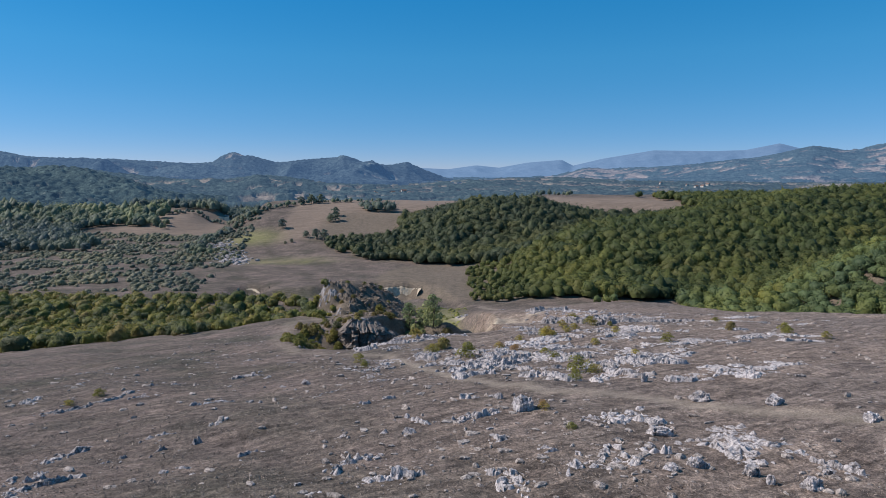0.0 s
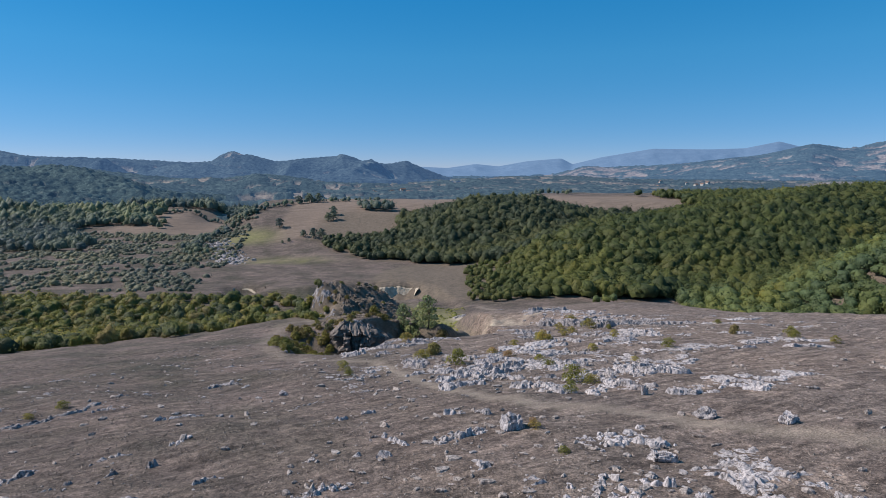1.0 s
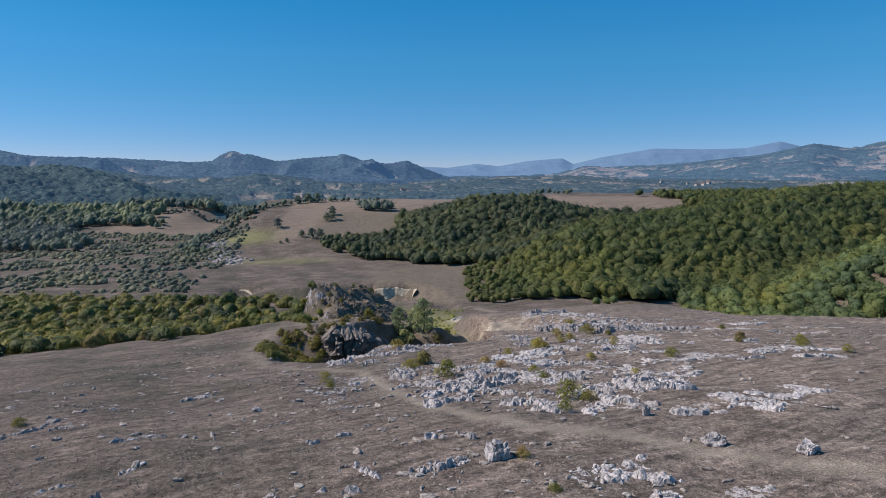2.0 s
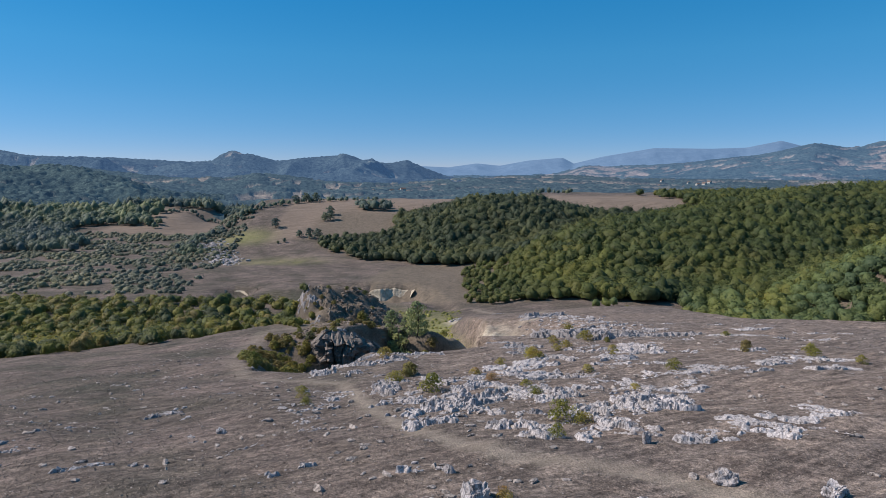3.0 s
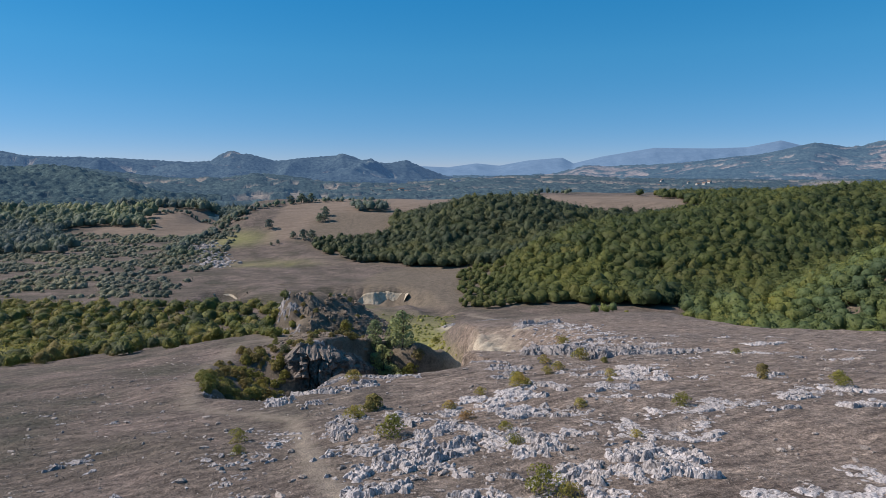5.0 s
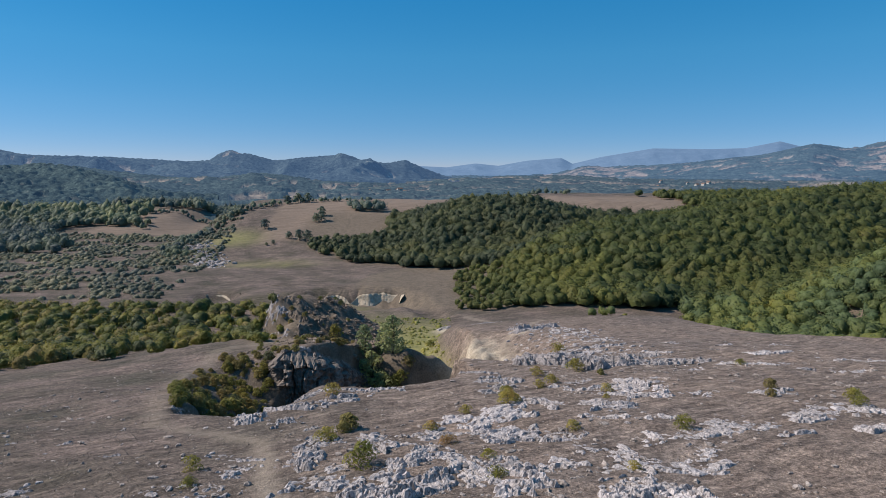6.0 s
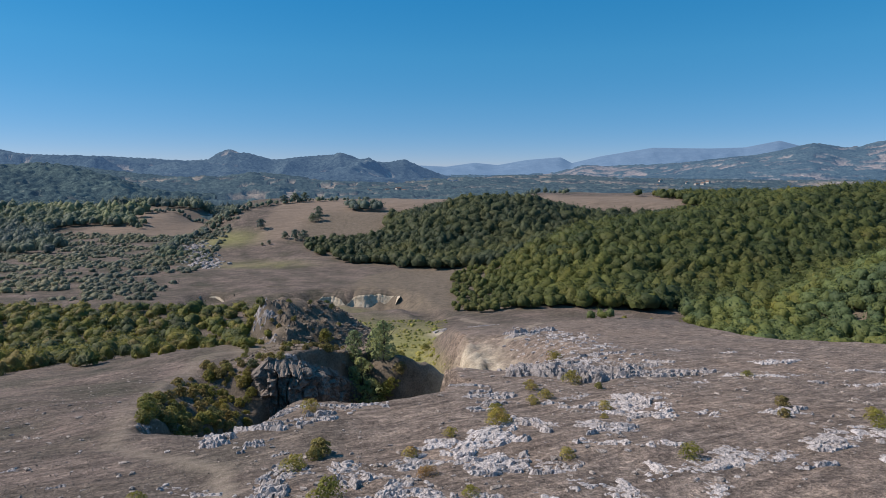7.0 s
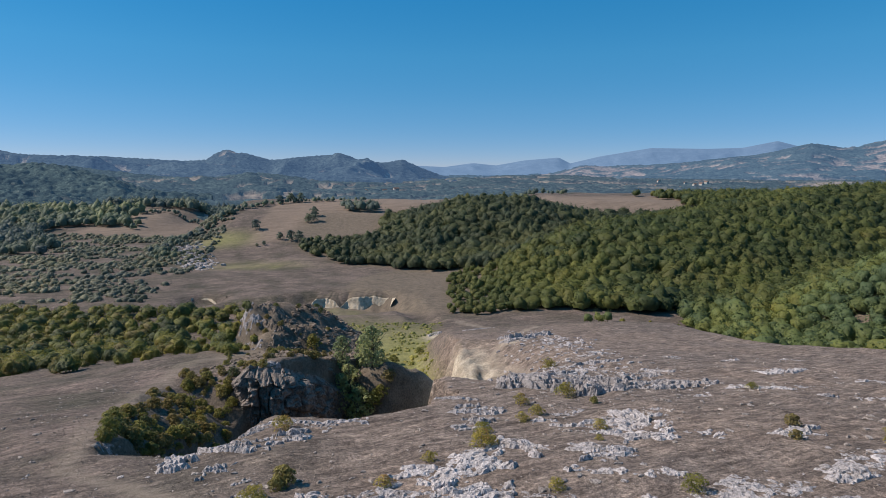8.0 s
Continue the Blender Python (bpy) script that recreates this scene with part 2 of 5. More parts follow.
def ground_material():
    m, nodes, links, b = material("dry_grass_ground", 0.95)
    pos = place_of(m)
    big = noise_node(m, pos, 0.05, 5)
    mid = noise_node(m, pos, 0.6, 6, 0.65)
    small = noise_node(m, pos, 5.0, 5, 0.7)
    speck = noise_node(m, pos, 17.0, 3, 0.7)
    lie = nodes.new("ShaderNodeMapping")
    lie.vector_type = "TEXTURE"
    lie.inputs["Rotation"].default_value = (0, 0, 0.5)
    lie.inputs["Scale"].default_value = (3.6, 0.62, 0.62)
    links.new(pos, lie.inputs[0])
    tread = noise_node(m, lie.outputs[0], 1.3, 4, 0.6)
    dry = ramp(m, mid, [(0.32, (0.122, 0.097, 0.084)), (0.5, (0.176, 0.145, 0.126)), (0.68, (0.236, 0.196, 0.169))])
    dry = mix(m, 1.0, dry, ramp(m, tread, [(0.34, (0.58, 0.575, 0.57)), (0.5, (1, 1, 1)), (0.66, (1.38, 1.36, 1.33))]), "MULTIPLY")
    dry = mix(m, 1.0, dry, ramp(m, small, [(0.36, (0.55, 0.54, 0.53)), (0.5, (1, 1, 1)), (0.66, (1.5, 1.48, 1.45))]), "MULTIPLY")
    dry = mix(m, 1.0, dry, ramp(m, speck, [(0.36, (0.5, 0.49, 0.48)), (0.5, (1, 1, 1)), (0.66, (1.6, 1.58, 1.55))]), "MULTIPLY")
    dry = mix(m, 1.0, dry, ramp(m, big, [(0.3, (0.85, 0.87, 0.9)), (0.7, (1.15, 1.1, 1.05))]), "MULTIPLY")
    clump = ramp(m, noise_node(m, pos, 1.9, 4, 0.75), [(0.36, (0.58, 0.57, 0.56)), (0.5, (1, 1, 1)), (0.64, (1.42, 1.4, 1.37))])
    dry = mix(m, 0.85, dry, clump, "MULTIPLY")
    zone = nodes.new("ShaderNodeAttribute")
    zone.attribute_name = "zone"
    sep = nodes.new("ShaderNodeSeparateColor")
    links.new(zone.outputs["Color"], sep.inputs[0])
    zone2 = nodes.new("ShaderNodeAttribute")
    zone2.attribute_name = "wear"
    sep2 = nodes.new("ShaderNodeSeparateColor")
    links.new(zone2.outputs["Color"], sep2.inputs[0])
    green = ramp(m, mid, [(0.3, (0.15, 0.16, 0.06)), (0.7, (0.29, 0.28, 0.11))])
    sand = ramp(m, mid, [(0.3, (0.34, 0.295, 0.225)), (0.7, (0.55, 0.49, 0.395))])
    field = ramp(m, mid, [(0.3, (0.165, 0.128, 0.10)), (0.7, (0.215, 0.168, 0.132))])
    path = ramp(m, mid, [(0.3, (0.24, 0.20, 0.16)), (0.7, (0.34, 0.29, 0.23))])
    meadow = ramp(m, noise_node(m, pos, 0.09, 7, 0.7), [(0.36, (0.058, 0.056, 0.043)), (0.5, (0.106, 0.088, 0.075)), (0.62, (0.155, 0.123, 0.109))])
    grit = ramp(m, small, [(0.36, (0.62, 0.61, 0.60)), (0.5, (1, 1, 1)), (0.66, (1.4, 1.39, 1.37))])
    fleck = ramp(m, speck, [(0.36, (0.6, 0.59, 0.58)), (0.5, (1, 1, 1)), (0.66, (1.5, 1.48, 1.46))])
    furrow = ramp(m, noise_node(m, lie.outputs[0], 0.22, 6, 0.7), [(0.35, (0.78, 0.78, 0.78)), (0.5, (1, 1, 1)), (0.65, (1.22, 1.2, 1.18))])
    meadow = mix(m, 1.0, mix(m, 1.0, mix(m, 1.0, meadow, grit, "MULTIPLY"), fleck, "MULTIPLY"), furrow, "MULTIPLY")
    meadow = mix(m, 0.8, meadow, ramp(m, tread, [(0.34, (0.6, 0.6, 0.6)), (0.5, (1, 1, 1)), (0.66, (1.4, 1.38, 1.35))]), "MULTIPLY")
    meadow = mix(m, 0.85, meadow, clump, "MULTIPLY")
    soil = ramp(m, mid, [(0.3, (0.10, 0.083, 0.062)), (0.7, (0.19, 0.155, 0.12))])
    sand = mix(m, 1.0, mix(m, 1.0, sand, grit, "MULTIPLY"), furrow, "MULTIPLY")
    field = mix(m, 1.0, field, furrow, "MULTIPLY")
    soil = mix(m, 1.0, soil, grit, "MULTIPLY")
    green = mix(m, 1.0, green, grit, "MULTIPLY")
    path = mix(m, 1.0, path, fleck, "MULTIPLY")
    col = mix(m, sep2.outputs[1], dry, meadow)
    col = mix(m, sep.outputs[2], col, field)
    col = mix(m, sep.outputs[0], col, green)
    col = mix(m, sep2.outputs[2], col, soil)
    col = mix(m, sep.outputs[1], col, sand)
    col = mix(m, sep2.outputs[0], col, path)
    # far ground blends to blue-green: distance haze put into the base colour
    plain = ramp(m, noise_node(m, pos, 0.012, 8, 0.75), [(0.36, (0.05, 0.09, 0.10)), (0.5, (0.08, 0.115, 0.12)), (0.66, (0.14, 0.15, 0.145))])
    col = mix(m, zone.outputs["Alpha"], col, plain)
    links.new(col, b.inputs["Base Color"])
    bump(m, small, 1.0, 0.12, b)
    return m


M_GROUND = ground_material()


# ---- mesh helpers ----
def mesh_of(name, verts, faces, mat, smooth_faces=False):
    """A mesh from arrays of places and of faces, all with the same number of corners."""
    me = bpy.data.meshes.new(name)
    verts, faces = np.asarray(verts, np.float32), np.asarray(faces, np.int32)
    n, c = faces.shape
    me.vertices.add(len(verts))
    me.vertices.foreach_set("co", verts.ravel())
    me.loops.add(n * c)
    me.loops.foreach_set("vertex_index", faces.ravel())
    me.polygons.add(n)
    me.polygons.foreach_set("loop_start", np.arange(0, n * c, c, dtype=np.int32))
    me.polygons.foreach_set("use_smooth", np.full(n, smooth_faces))
    me.update(calc_edges=True)
    me.materials.append(mat)
    return me


def steps(lo, hi, core_lo, core_hi, fine, grow):
    core = list(np.arange(core_lo, core_hi, fine))
    up, s = [core[-1]], fine
    while up[-1] < hi:
        s *= grow
        up.append(up[-1] + s)
    down, s = [core[0]], fine
    while down[-1] > lo:
        s *= grow
        down.append(down[-1] - s)
    return np.array(down[:0:-1] + core + up[1:])


# ---- ground ----
def build_ground():
    xs = steps(-4600, 4600, -30, 46, 0.55, 1.04)
    ys = steps(-400, 4900, 18, 118, 0.55, 1.03)
    X, Y = np.meshgrid(xs, ys)
    Z = terrain(X, Y)
    nx, ny = len(xs), len(ys)
    idx = np.arange(nx * ny).reshape(ny, nx)
    faces = np.stack([idx[:-1, :-1], idx[:-1, 1:], idx[1:, 1:], idx[1:, :-1]], -1).reshape(-1, 4)
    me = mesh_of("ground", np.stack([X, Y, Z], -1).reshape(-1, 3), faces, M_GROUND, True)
    x, y, z = X.ravel(), Y.ravel(), Z.ravel()
    inside = in_hole(x, y)
    green = smooth(0.3, 0.9, inside) * smooth(95, 120, y) * smooth(215, 170, y) * 0.9
    green = np.maximum(green, 0.75 * bell(np.hypot((x + 108) / 26, (y - 352) / 26)))
    sand = 1.4 * bell(np.hypot((x - 11.5) / 8.5, (y - 114) / 22)) * (0.75 + 0.5 * waves(x, y, 6, 13)) + 0.9 * bell(np.hypot((x - 7) / 5, (y - 182) / 5)) + 0.7 * bell(np.hypot((x - 20) / 3, (y - 126) / 4))
    green = np.maximum(green, (0.4 + 0.2 * waves(x, y, 15, 98)) * np.maximum(bell(np.hypot((x + 78) / 44, (y - 302) / 16)), bell(np.hypot((x + 30) / 40, (y - 226) / 16))))
    gy, gx = np.gradient(Z, ys, xs)
    steep = np.hypot(gx, gy).ravel()
    sand = np.clip(sand, 0, 0.95)
    field = smooth(345, 350, y - 0.35 * (x + 80)) * smooth(-97, -94, x + 0.1 * (y - 372)) * smooth(60, 40, x)
    field = field + smooth(398, 404, y) * smooth(60, 80, x) * smooth(500, 470, y)
    field = field + 0.9 * smooth(418, 426, y + 6 * waves(x, y, 30, 94)) * smooth(-238, -232, x + 0.05 * (y - 430)) * smooth(-158, -166, x + 0.1 * (y - 430))
    field = np.clip(field, 0, 1) * smooth(660, 560, y)
    t, tw, strong = along(x, y, TRAIL)
    t2, tw2 = along(x, y, [(17, 92, 0.3), (19.5, 102, 0.4), (18.5, 112, 0.4), (16, 119, 0.5), (21, 135, 0.6), (30, 160, 0.8), (22, 185, 1.0), (14, 200, 1.2)])
    path2 = 0.6 * smooth(1.8, 0.6, t2 / tw2 + 0.3 * waves(x, y, 4, 14))
    path = strong * smooth(1.6, 0.4, t / tw + 0.35 * waves(x, y, 2, 11))
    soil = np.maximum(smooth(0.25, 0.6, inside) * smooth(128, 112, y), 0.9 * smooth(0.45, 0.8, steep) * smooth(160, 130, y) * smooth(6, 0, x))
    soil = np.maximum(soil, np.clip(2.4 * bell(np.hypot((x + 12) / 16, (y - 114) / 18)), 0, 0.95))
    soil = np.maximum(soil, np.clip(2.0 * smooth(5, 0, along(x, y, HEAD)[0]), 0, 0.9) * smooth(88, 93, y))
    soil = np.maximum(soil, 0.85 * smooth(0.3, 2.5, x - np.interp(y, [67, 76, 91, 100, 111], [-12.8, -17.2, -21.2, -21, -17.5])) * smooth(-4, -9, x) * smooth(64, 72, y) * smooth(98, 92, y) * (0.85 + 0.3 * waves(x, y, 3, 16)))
    wooded = np.maximum(np.maximum(smooth(0.95, 0.85, spur_d(x, y)), smooth(0.97, 0.88, np.hypot((x - 41) / 124, (y - 378) / 100))), smooth(0.96, 0.88, np.hypot((x - 200) / 125, (y - 190) / 75)))
    meadow = np.maximum(0.9 * smooth(120, 190, y) * (1 - 0.25 * waves(x, y, 40, 12)), 0.95 * smooth(16, -16, x + 0.2 * (y - 40)))
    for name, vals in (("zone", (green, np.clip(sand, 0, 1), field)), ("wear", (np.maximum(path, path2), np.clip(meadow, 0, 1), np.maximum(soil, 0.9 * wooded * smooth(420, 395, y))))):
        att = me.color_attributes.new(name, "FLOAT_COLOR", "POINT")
        # alpha: share of the hazy far colour, growing with distance
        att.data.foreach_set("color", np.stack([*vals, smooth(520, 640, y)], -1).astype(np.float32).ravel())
    return tagged(new("ground", me), "dry brown grassland hillside above a cultivated valley", "ground", kind="structure")


build_ground()


# ---- distant hills ----
def lattice(ix, iy, iz, seed):
    h = (ix * 374761393 + iy * 668265263 + iz * 2147483647 + seed * 144269) & 0xFFFFFFFF
    h = ((h ^ (h >> 13)) * 1274126177) & 0xFFFFFFFF
    return ((h ^ (h >> 16)) & 0xFFFF) / 65535.0


def grain(p, seed):
    """Smooth 3D noise, 0 to 1, at unit size."""
    i = np.floor(p).astype(np.int64)
    f = p - i
    f = f * f * (3 - 2 * f)
    v = 0
    for dx in (0, 1):
        for dy in (0, 1):
            for dz in (0, 1):
                w = (f[:, 0] if dx else 1 - f[:, 0]) * (f[:, 1] if dy else 1 - f[:, 1]) * (f[:, 2] if dz else 1 - f[:, 2])
                v = v + w * lattice(i[:, 0] + dx, i[:, 1] + dy, i[:, 2] + dz, seed)
    return v


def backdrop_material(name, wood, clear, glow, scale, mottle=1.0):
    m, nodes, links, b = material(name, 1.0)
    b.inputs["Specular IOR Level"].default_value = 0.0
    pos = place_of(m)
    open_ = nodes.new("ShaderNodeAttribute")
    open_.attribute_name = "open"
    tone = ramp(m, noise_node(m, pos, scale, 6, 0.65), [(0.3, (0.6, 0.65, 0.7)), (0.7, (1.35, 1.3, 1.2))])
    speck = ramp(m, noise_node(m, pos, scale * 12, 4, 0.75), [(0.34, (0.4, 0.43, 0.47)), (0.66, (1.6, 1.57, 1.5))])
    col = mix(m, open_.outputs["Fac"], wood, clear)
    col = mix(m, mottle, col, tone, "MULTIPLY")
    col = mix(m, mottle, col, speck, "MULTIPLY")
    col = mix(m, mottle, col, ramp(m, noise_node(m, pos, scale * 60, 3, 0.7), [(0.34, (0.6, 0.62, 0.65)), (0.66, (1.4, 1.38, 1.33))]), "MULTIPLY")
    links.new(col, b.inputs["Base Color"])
    # distance haze: a blue emission added on top of the hills' colour
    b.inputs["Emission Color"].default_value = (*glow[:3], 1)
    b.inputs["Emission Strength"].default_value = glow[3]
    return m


def grain2(x, y, seed):
    return grain(np.stack([x.ravel(), y.ravel(), np.zeros(x.size)], -1), seed).reshape(x.shape)


def cells(u, v, seed, warp=0.35):
    """Jittered cells of unit size: distance to the own centre, to the nearest border, a value of its own and its lean."""
    wu = u + warp * 2 * (grain2(u * 1.7, v * 1.7, seed + 1) - 0.5)
    wv = v + warp * 2 * (grain2(u * 1.7 + 9, v * 1.7, seed + 2) - 0.5)
    iu, iv = np.floor(wu).astype(np.int64), np.floor(wv).astype(np.int64)
    f1, f2 = np.full(u.shape, 9.0), np.full(u.shape, 9.0)
    own, cu, cv = (np.zeros(u.shape) for _ in range(3))
    for a in (-1, 0, 1):
        for b in (-1, 0, 1):
            qu = iu + a + 0.5 + 0.75 * (lattice(iu + a, iv + b, 1, seed) - 0.5)
            qv = iv + b + 0.5 + 0.75 * (lattice(iu + a, iv + b, 2, seed) - 0.5)
            d = np.hypot(wu - qu, wv - qv)
            near = d < f1
            f2 = np.where(near, f1, np.minimum(f2, d))
            f1 = np.where(near, d, f1)
            own = np.where(near, lattice(iu + a, iv + b, 3, seed), own)
            cu, cv = np.where(near, qu, cu), np.where(near, qv, cv)
    return f1, f2 - f1, own, wu - cu, wv - cv


def far_range(label, near, far, base, crest, mat, rough, seed, canopy=0.0, bare=0.6, ncol=260, nrow=40, crowns=0, broad=2.2):
    """A range of hills from near to far ahead; crest: rows of how far aside and how high above the eye, per metre ahead.
    canopy: height of the tree tops over the clearings; bare: higher leaves fewer clearings."""
    us = np.linspace(crest[0][0], crest[-1][0], ncol)
    top = np.interp(us, [c[0] for c in crest], [c[1] for c in crest])
    vs = np.linspace(0, 1, nrow) ** 1.25
    U, V = np.meshgrid(us, vs)
    D = near + (far - near) * V
    ztop = 11.4 + far * top[None, :]
    X, Y = U * D, 15 + D
    deep = far - near
    n = 2 * np.abs(2 * grain2(X / deep * broad, Y / deep * broad, seed) - 1) - 0.6
    n = n + 1.0 * np.abs(2 * grain2(X / deep * 6, Y / deep * 6, seed + 1) - 1) + 0.35 * grain2(X / deep * 15, Y / deep * 15, seed + 2)
    Z = base + (ztop - base) * V ** 0.8 - rough * n * np.sin(np.pi * V) * (0.3 + V)
    field = 0.4 * grain2(X / deep * 6, Y / deep * 8, seed + 5) + 0.6 * grain2(X / deep * 34, Y / deep * 40, seed + 6)
    field = smooth(bare - 0.015, bare + 0.015, field)
    if crowns:
        bump_, _, own, _, _ = cells(X / crowns, Y / crowns, seed + 8, 0.2)
        Z = Z + (1 - field) * (1.5 + crowns * (0.2 + 0.45 * own) * np.sqrt(np.clip(1 - (bump_ / 0.8) ** 2, 0, 1)))
    size = deep / 38
    Z = Z + canopy * (1 - field) * (0.35 + 0.9 * grain2(X / size, Y / size, seed + 7)) * np.minimum(1, 8 * (1 - V) + 0.25)
    Z[0] -= 25
    # the far side falls away again
    X, Y, Z, field = (np.concatenate([a, b]) for a, b in ((X, U[-1:] * (far + 90)), (Y, Y[-1:] + 90), (Z, Z[-1:] - 60), (field, field[-1:])))
    ny = nrow + 1
    idx = np.arange(ncol * ny).reshape(ny, ncol)
    faces = np.stack([idx[:-1, :-1], idx[:-1, 1:], idx[1:, 1:], idx[1:, :-1]], -1).reshape(-1, 4)
    me = mesh_of("backdrop", np.stack([X, Y, Z], -1).reshape(-1, 3), faces, mat, True)
    att = me.attributes.new("open", "FLOAT", "POINT")
    att.data.foreach_set("value", field.astype(np.float32).ravel())
    tagged(new("backdrop", me), label, "hills", kind="structure")
    return X, Y, Z, field


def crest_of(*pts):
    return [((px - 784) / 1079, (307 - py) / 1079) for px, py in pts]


# bluish wood colours and blue emission stand in for the haze of distance
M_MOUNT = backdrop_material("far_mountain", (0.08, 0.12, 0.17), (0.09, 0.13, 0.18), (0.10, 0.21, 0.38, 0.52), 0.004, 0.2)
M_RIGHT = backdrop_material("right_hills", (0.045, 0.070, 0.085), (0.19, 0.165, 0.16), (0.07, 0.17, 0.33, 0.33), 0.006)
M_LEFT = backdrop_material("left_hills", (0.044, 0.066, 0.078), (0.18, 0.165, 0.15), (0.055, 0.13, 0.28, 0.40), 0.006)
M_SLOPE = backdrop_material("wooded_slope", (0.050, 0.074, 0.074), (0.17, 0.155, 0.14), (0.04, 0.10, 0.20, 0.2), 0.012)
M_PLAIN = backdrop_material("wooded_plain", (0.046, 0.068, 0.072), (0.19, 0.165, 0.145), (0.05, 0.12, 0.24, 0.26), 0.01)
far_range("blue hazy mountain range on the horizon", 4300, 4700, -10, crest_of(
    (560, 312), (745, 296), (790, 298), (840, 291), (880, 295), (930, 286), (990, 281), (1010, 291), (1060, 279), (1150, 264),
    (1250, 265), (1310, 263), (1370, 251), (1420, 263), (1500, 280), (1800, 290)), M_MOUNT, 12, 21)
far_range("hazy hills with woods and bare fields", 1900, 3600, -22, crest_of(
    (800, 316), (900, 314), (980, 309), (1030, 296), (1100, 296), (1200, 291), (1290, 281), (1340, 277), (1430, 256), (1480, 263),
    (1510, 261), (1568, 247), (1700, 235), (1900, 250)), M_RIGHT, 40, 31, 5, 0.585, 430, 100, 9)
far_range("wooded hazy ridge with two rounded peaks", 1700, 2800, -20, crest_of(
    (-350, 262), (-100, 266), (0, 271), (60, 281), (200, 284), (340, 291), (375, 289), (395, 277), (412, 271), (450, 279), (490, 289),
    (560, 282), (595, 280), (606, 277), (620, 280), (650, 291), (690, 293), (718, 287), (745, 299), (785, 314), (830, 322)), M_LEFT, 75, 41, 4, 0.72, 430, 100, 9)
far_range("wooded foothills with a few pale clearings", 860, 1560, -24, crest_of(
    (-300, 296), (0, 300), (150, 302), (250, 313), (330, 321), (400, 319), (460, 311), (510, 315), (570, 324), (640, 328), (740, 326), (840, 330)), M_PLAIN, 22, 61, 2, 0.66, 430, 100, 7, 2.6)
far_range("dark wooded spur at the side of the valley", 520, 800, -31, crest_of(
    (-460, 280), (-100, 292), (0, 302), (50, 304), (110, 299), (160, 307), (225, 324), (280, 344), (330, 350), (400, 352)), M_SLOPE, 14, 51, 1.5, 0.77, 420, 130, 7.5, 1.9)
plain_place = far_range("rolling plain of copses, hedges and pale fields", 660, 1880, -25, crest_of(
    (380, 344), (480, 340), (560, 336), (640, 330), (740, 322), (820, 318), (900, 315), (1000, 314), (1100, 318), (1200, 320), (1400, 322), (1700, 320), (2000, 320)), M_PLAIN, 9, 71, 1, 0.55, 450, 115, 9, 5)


def plain_at(x, y):
    """The height of the far plain."""
    X, Y, Z, _ = (a[:-1].ravel() for a in plain_place)
    k = np.argmin((X - x) ** 2 + (Y - y) ** 2)
    return float(Z[k])


# ---- trees and shrubs ----
def ball(sub):
    bm = bmesh.new()
    bmesh.ops.create_icosphere(bm, subdivisions=sub, radius=1)
    v = np.array([x.co[:] for x in bm.verts])
    f = np.array([[x.index for x in g.verts] for g in bm.faces])
    bm.free()
    return v, f


BALLS = {n: ball(n) for n in (1, 2, 3, 4, 5)}


def leaf_cards(rng, centre, radii, n, size, flat=0.38):
    """Small bent leaf clumps, four corners each, on the skin of a lobe."""
    d = rng.normal(size=(n, 3))
    d[:, 2] = np.abs(d[:, 2]) * 0.9 - 0.25 * rng.rand(n)
    d /= np.linalg.norm(d, axis=1)[:, None]
    p = np.asarray(centre) + d * radii * (0.82 + 0.25 * rng.rand(n, 1))
    nrm = d + flat * rng.normal(size=(n, 3))
    nrm /= np.linalg.norm(nrm, axis=1)[:, None]
    a = np.cross(nrm, rng.normal(size=(n, 3)))
    a /= np.linalg.norm(a, axis=1)[:, None]
    b = np.cross(nrm, a)
    s = size * (0.6 + 0.8 * rng.rand(n, 1))
    q = np.stack([p - a * s * (0.7 + 0.6 * rng.rand(n, 1)) - b * s * 0.5, p + a * s * (0.7 + 0.6 * rng.rand(n, 1)) - b * s * 0.5 * rng.rand(n, 1), p + b * s * (0.7 + 0.6 * rng.rand(n, 1))], 1)
    return q.reshape(-1, 3)


def crown_arrays(seed, height, radius, bottom, lobes, cards, size):
    """The crown of a tree: lobes of leaf clumps, uneven, with gaps."""
    rng = np.random.RandomState(seed)
    vs, fs, n = [], [], 0
    for k in range(lobes):
        f = k / max(lobes - 1, 1)
        a = 2.4 * k + rng.rand()
        r = radius * (0.62 * math.sqrt(max(0.0, 1 - (1.25 * f - 0.35) ** 2)) * (0.6 + 0.5 * rng.rand()))
        if k == lobes - 1:
            r *= 0.2
        z = bottom + (height - bottom) * (0.26 + 0.5 * f)
        lr = radius * (0.42 + 0.22 * rng.rand()) * (1 - 0.25 * f)
        c = np.array((r * math.cos(a), r * math.sin(a), z))
        q = leaf_cards(rng, c, (lr, lr, lr * 0.85), cards // lobes, size)
        vs.append(q)
        fs.append(np.arange(len(q)).reshape(-1, 3) + n)
        n += len(q)
    return np.concatenate(vs), np.concatenate(fs)


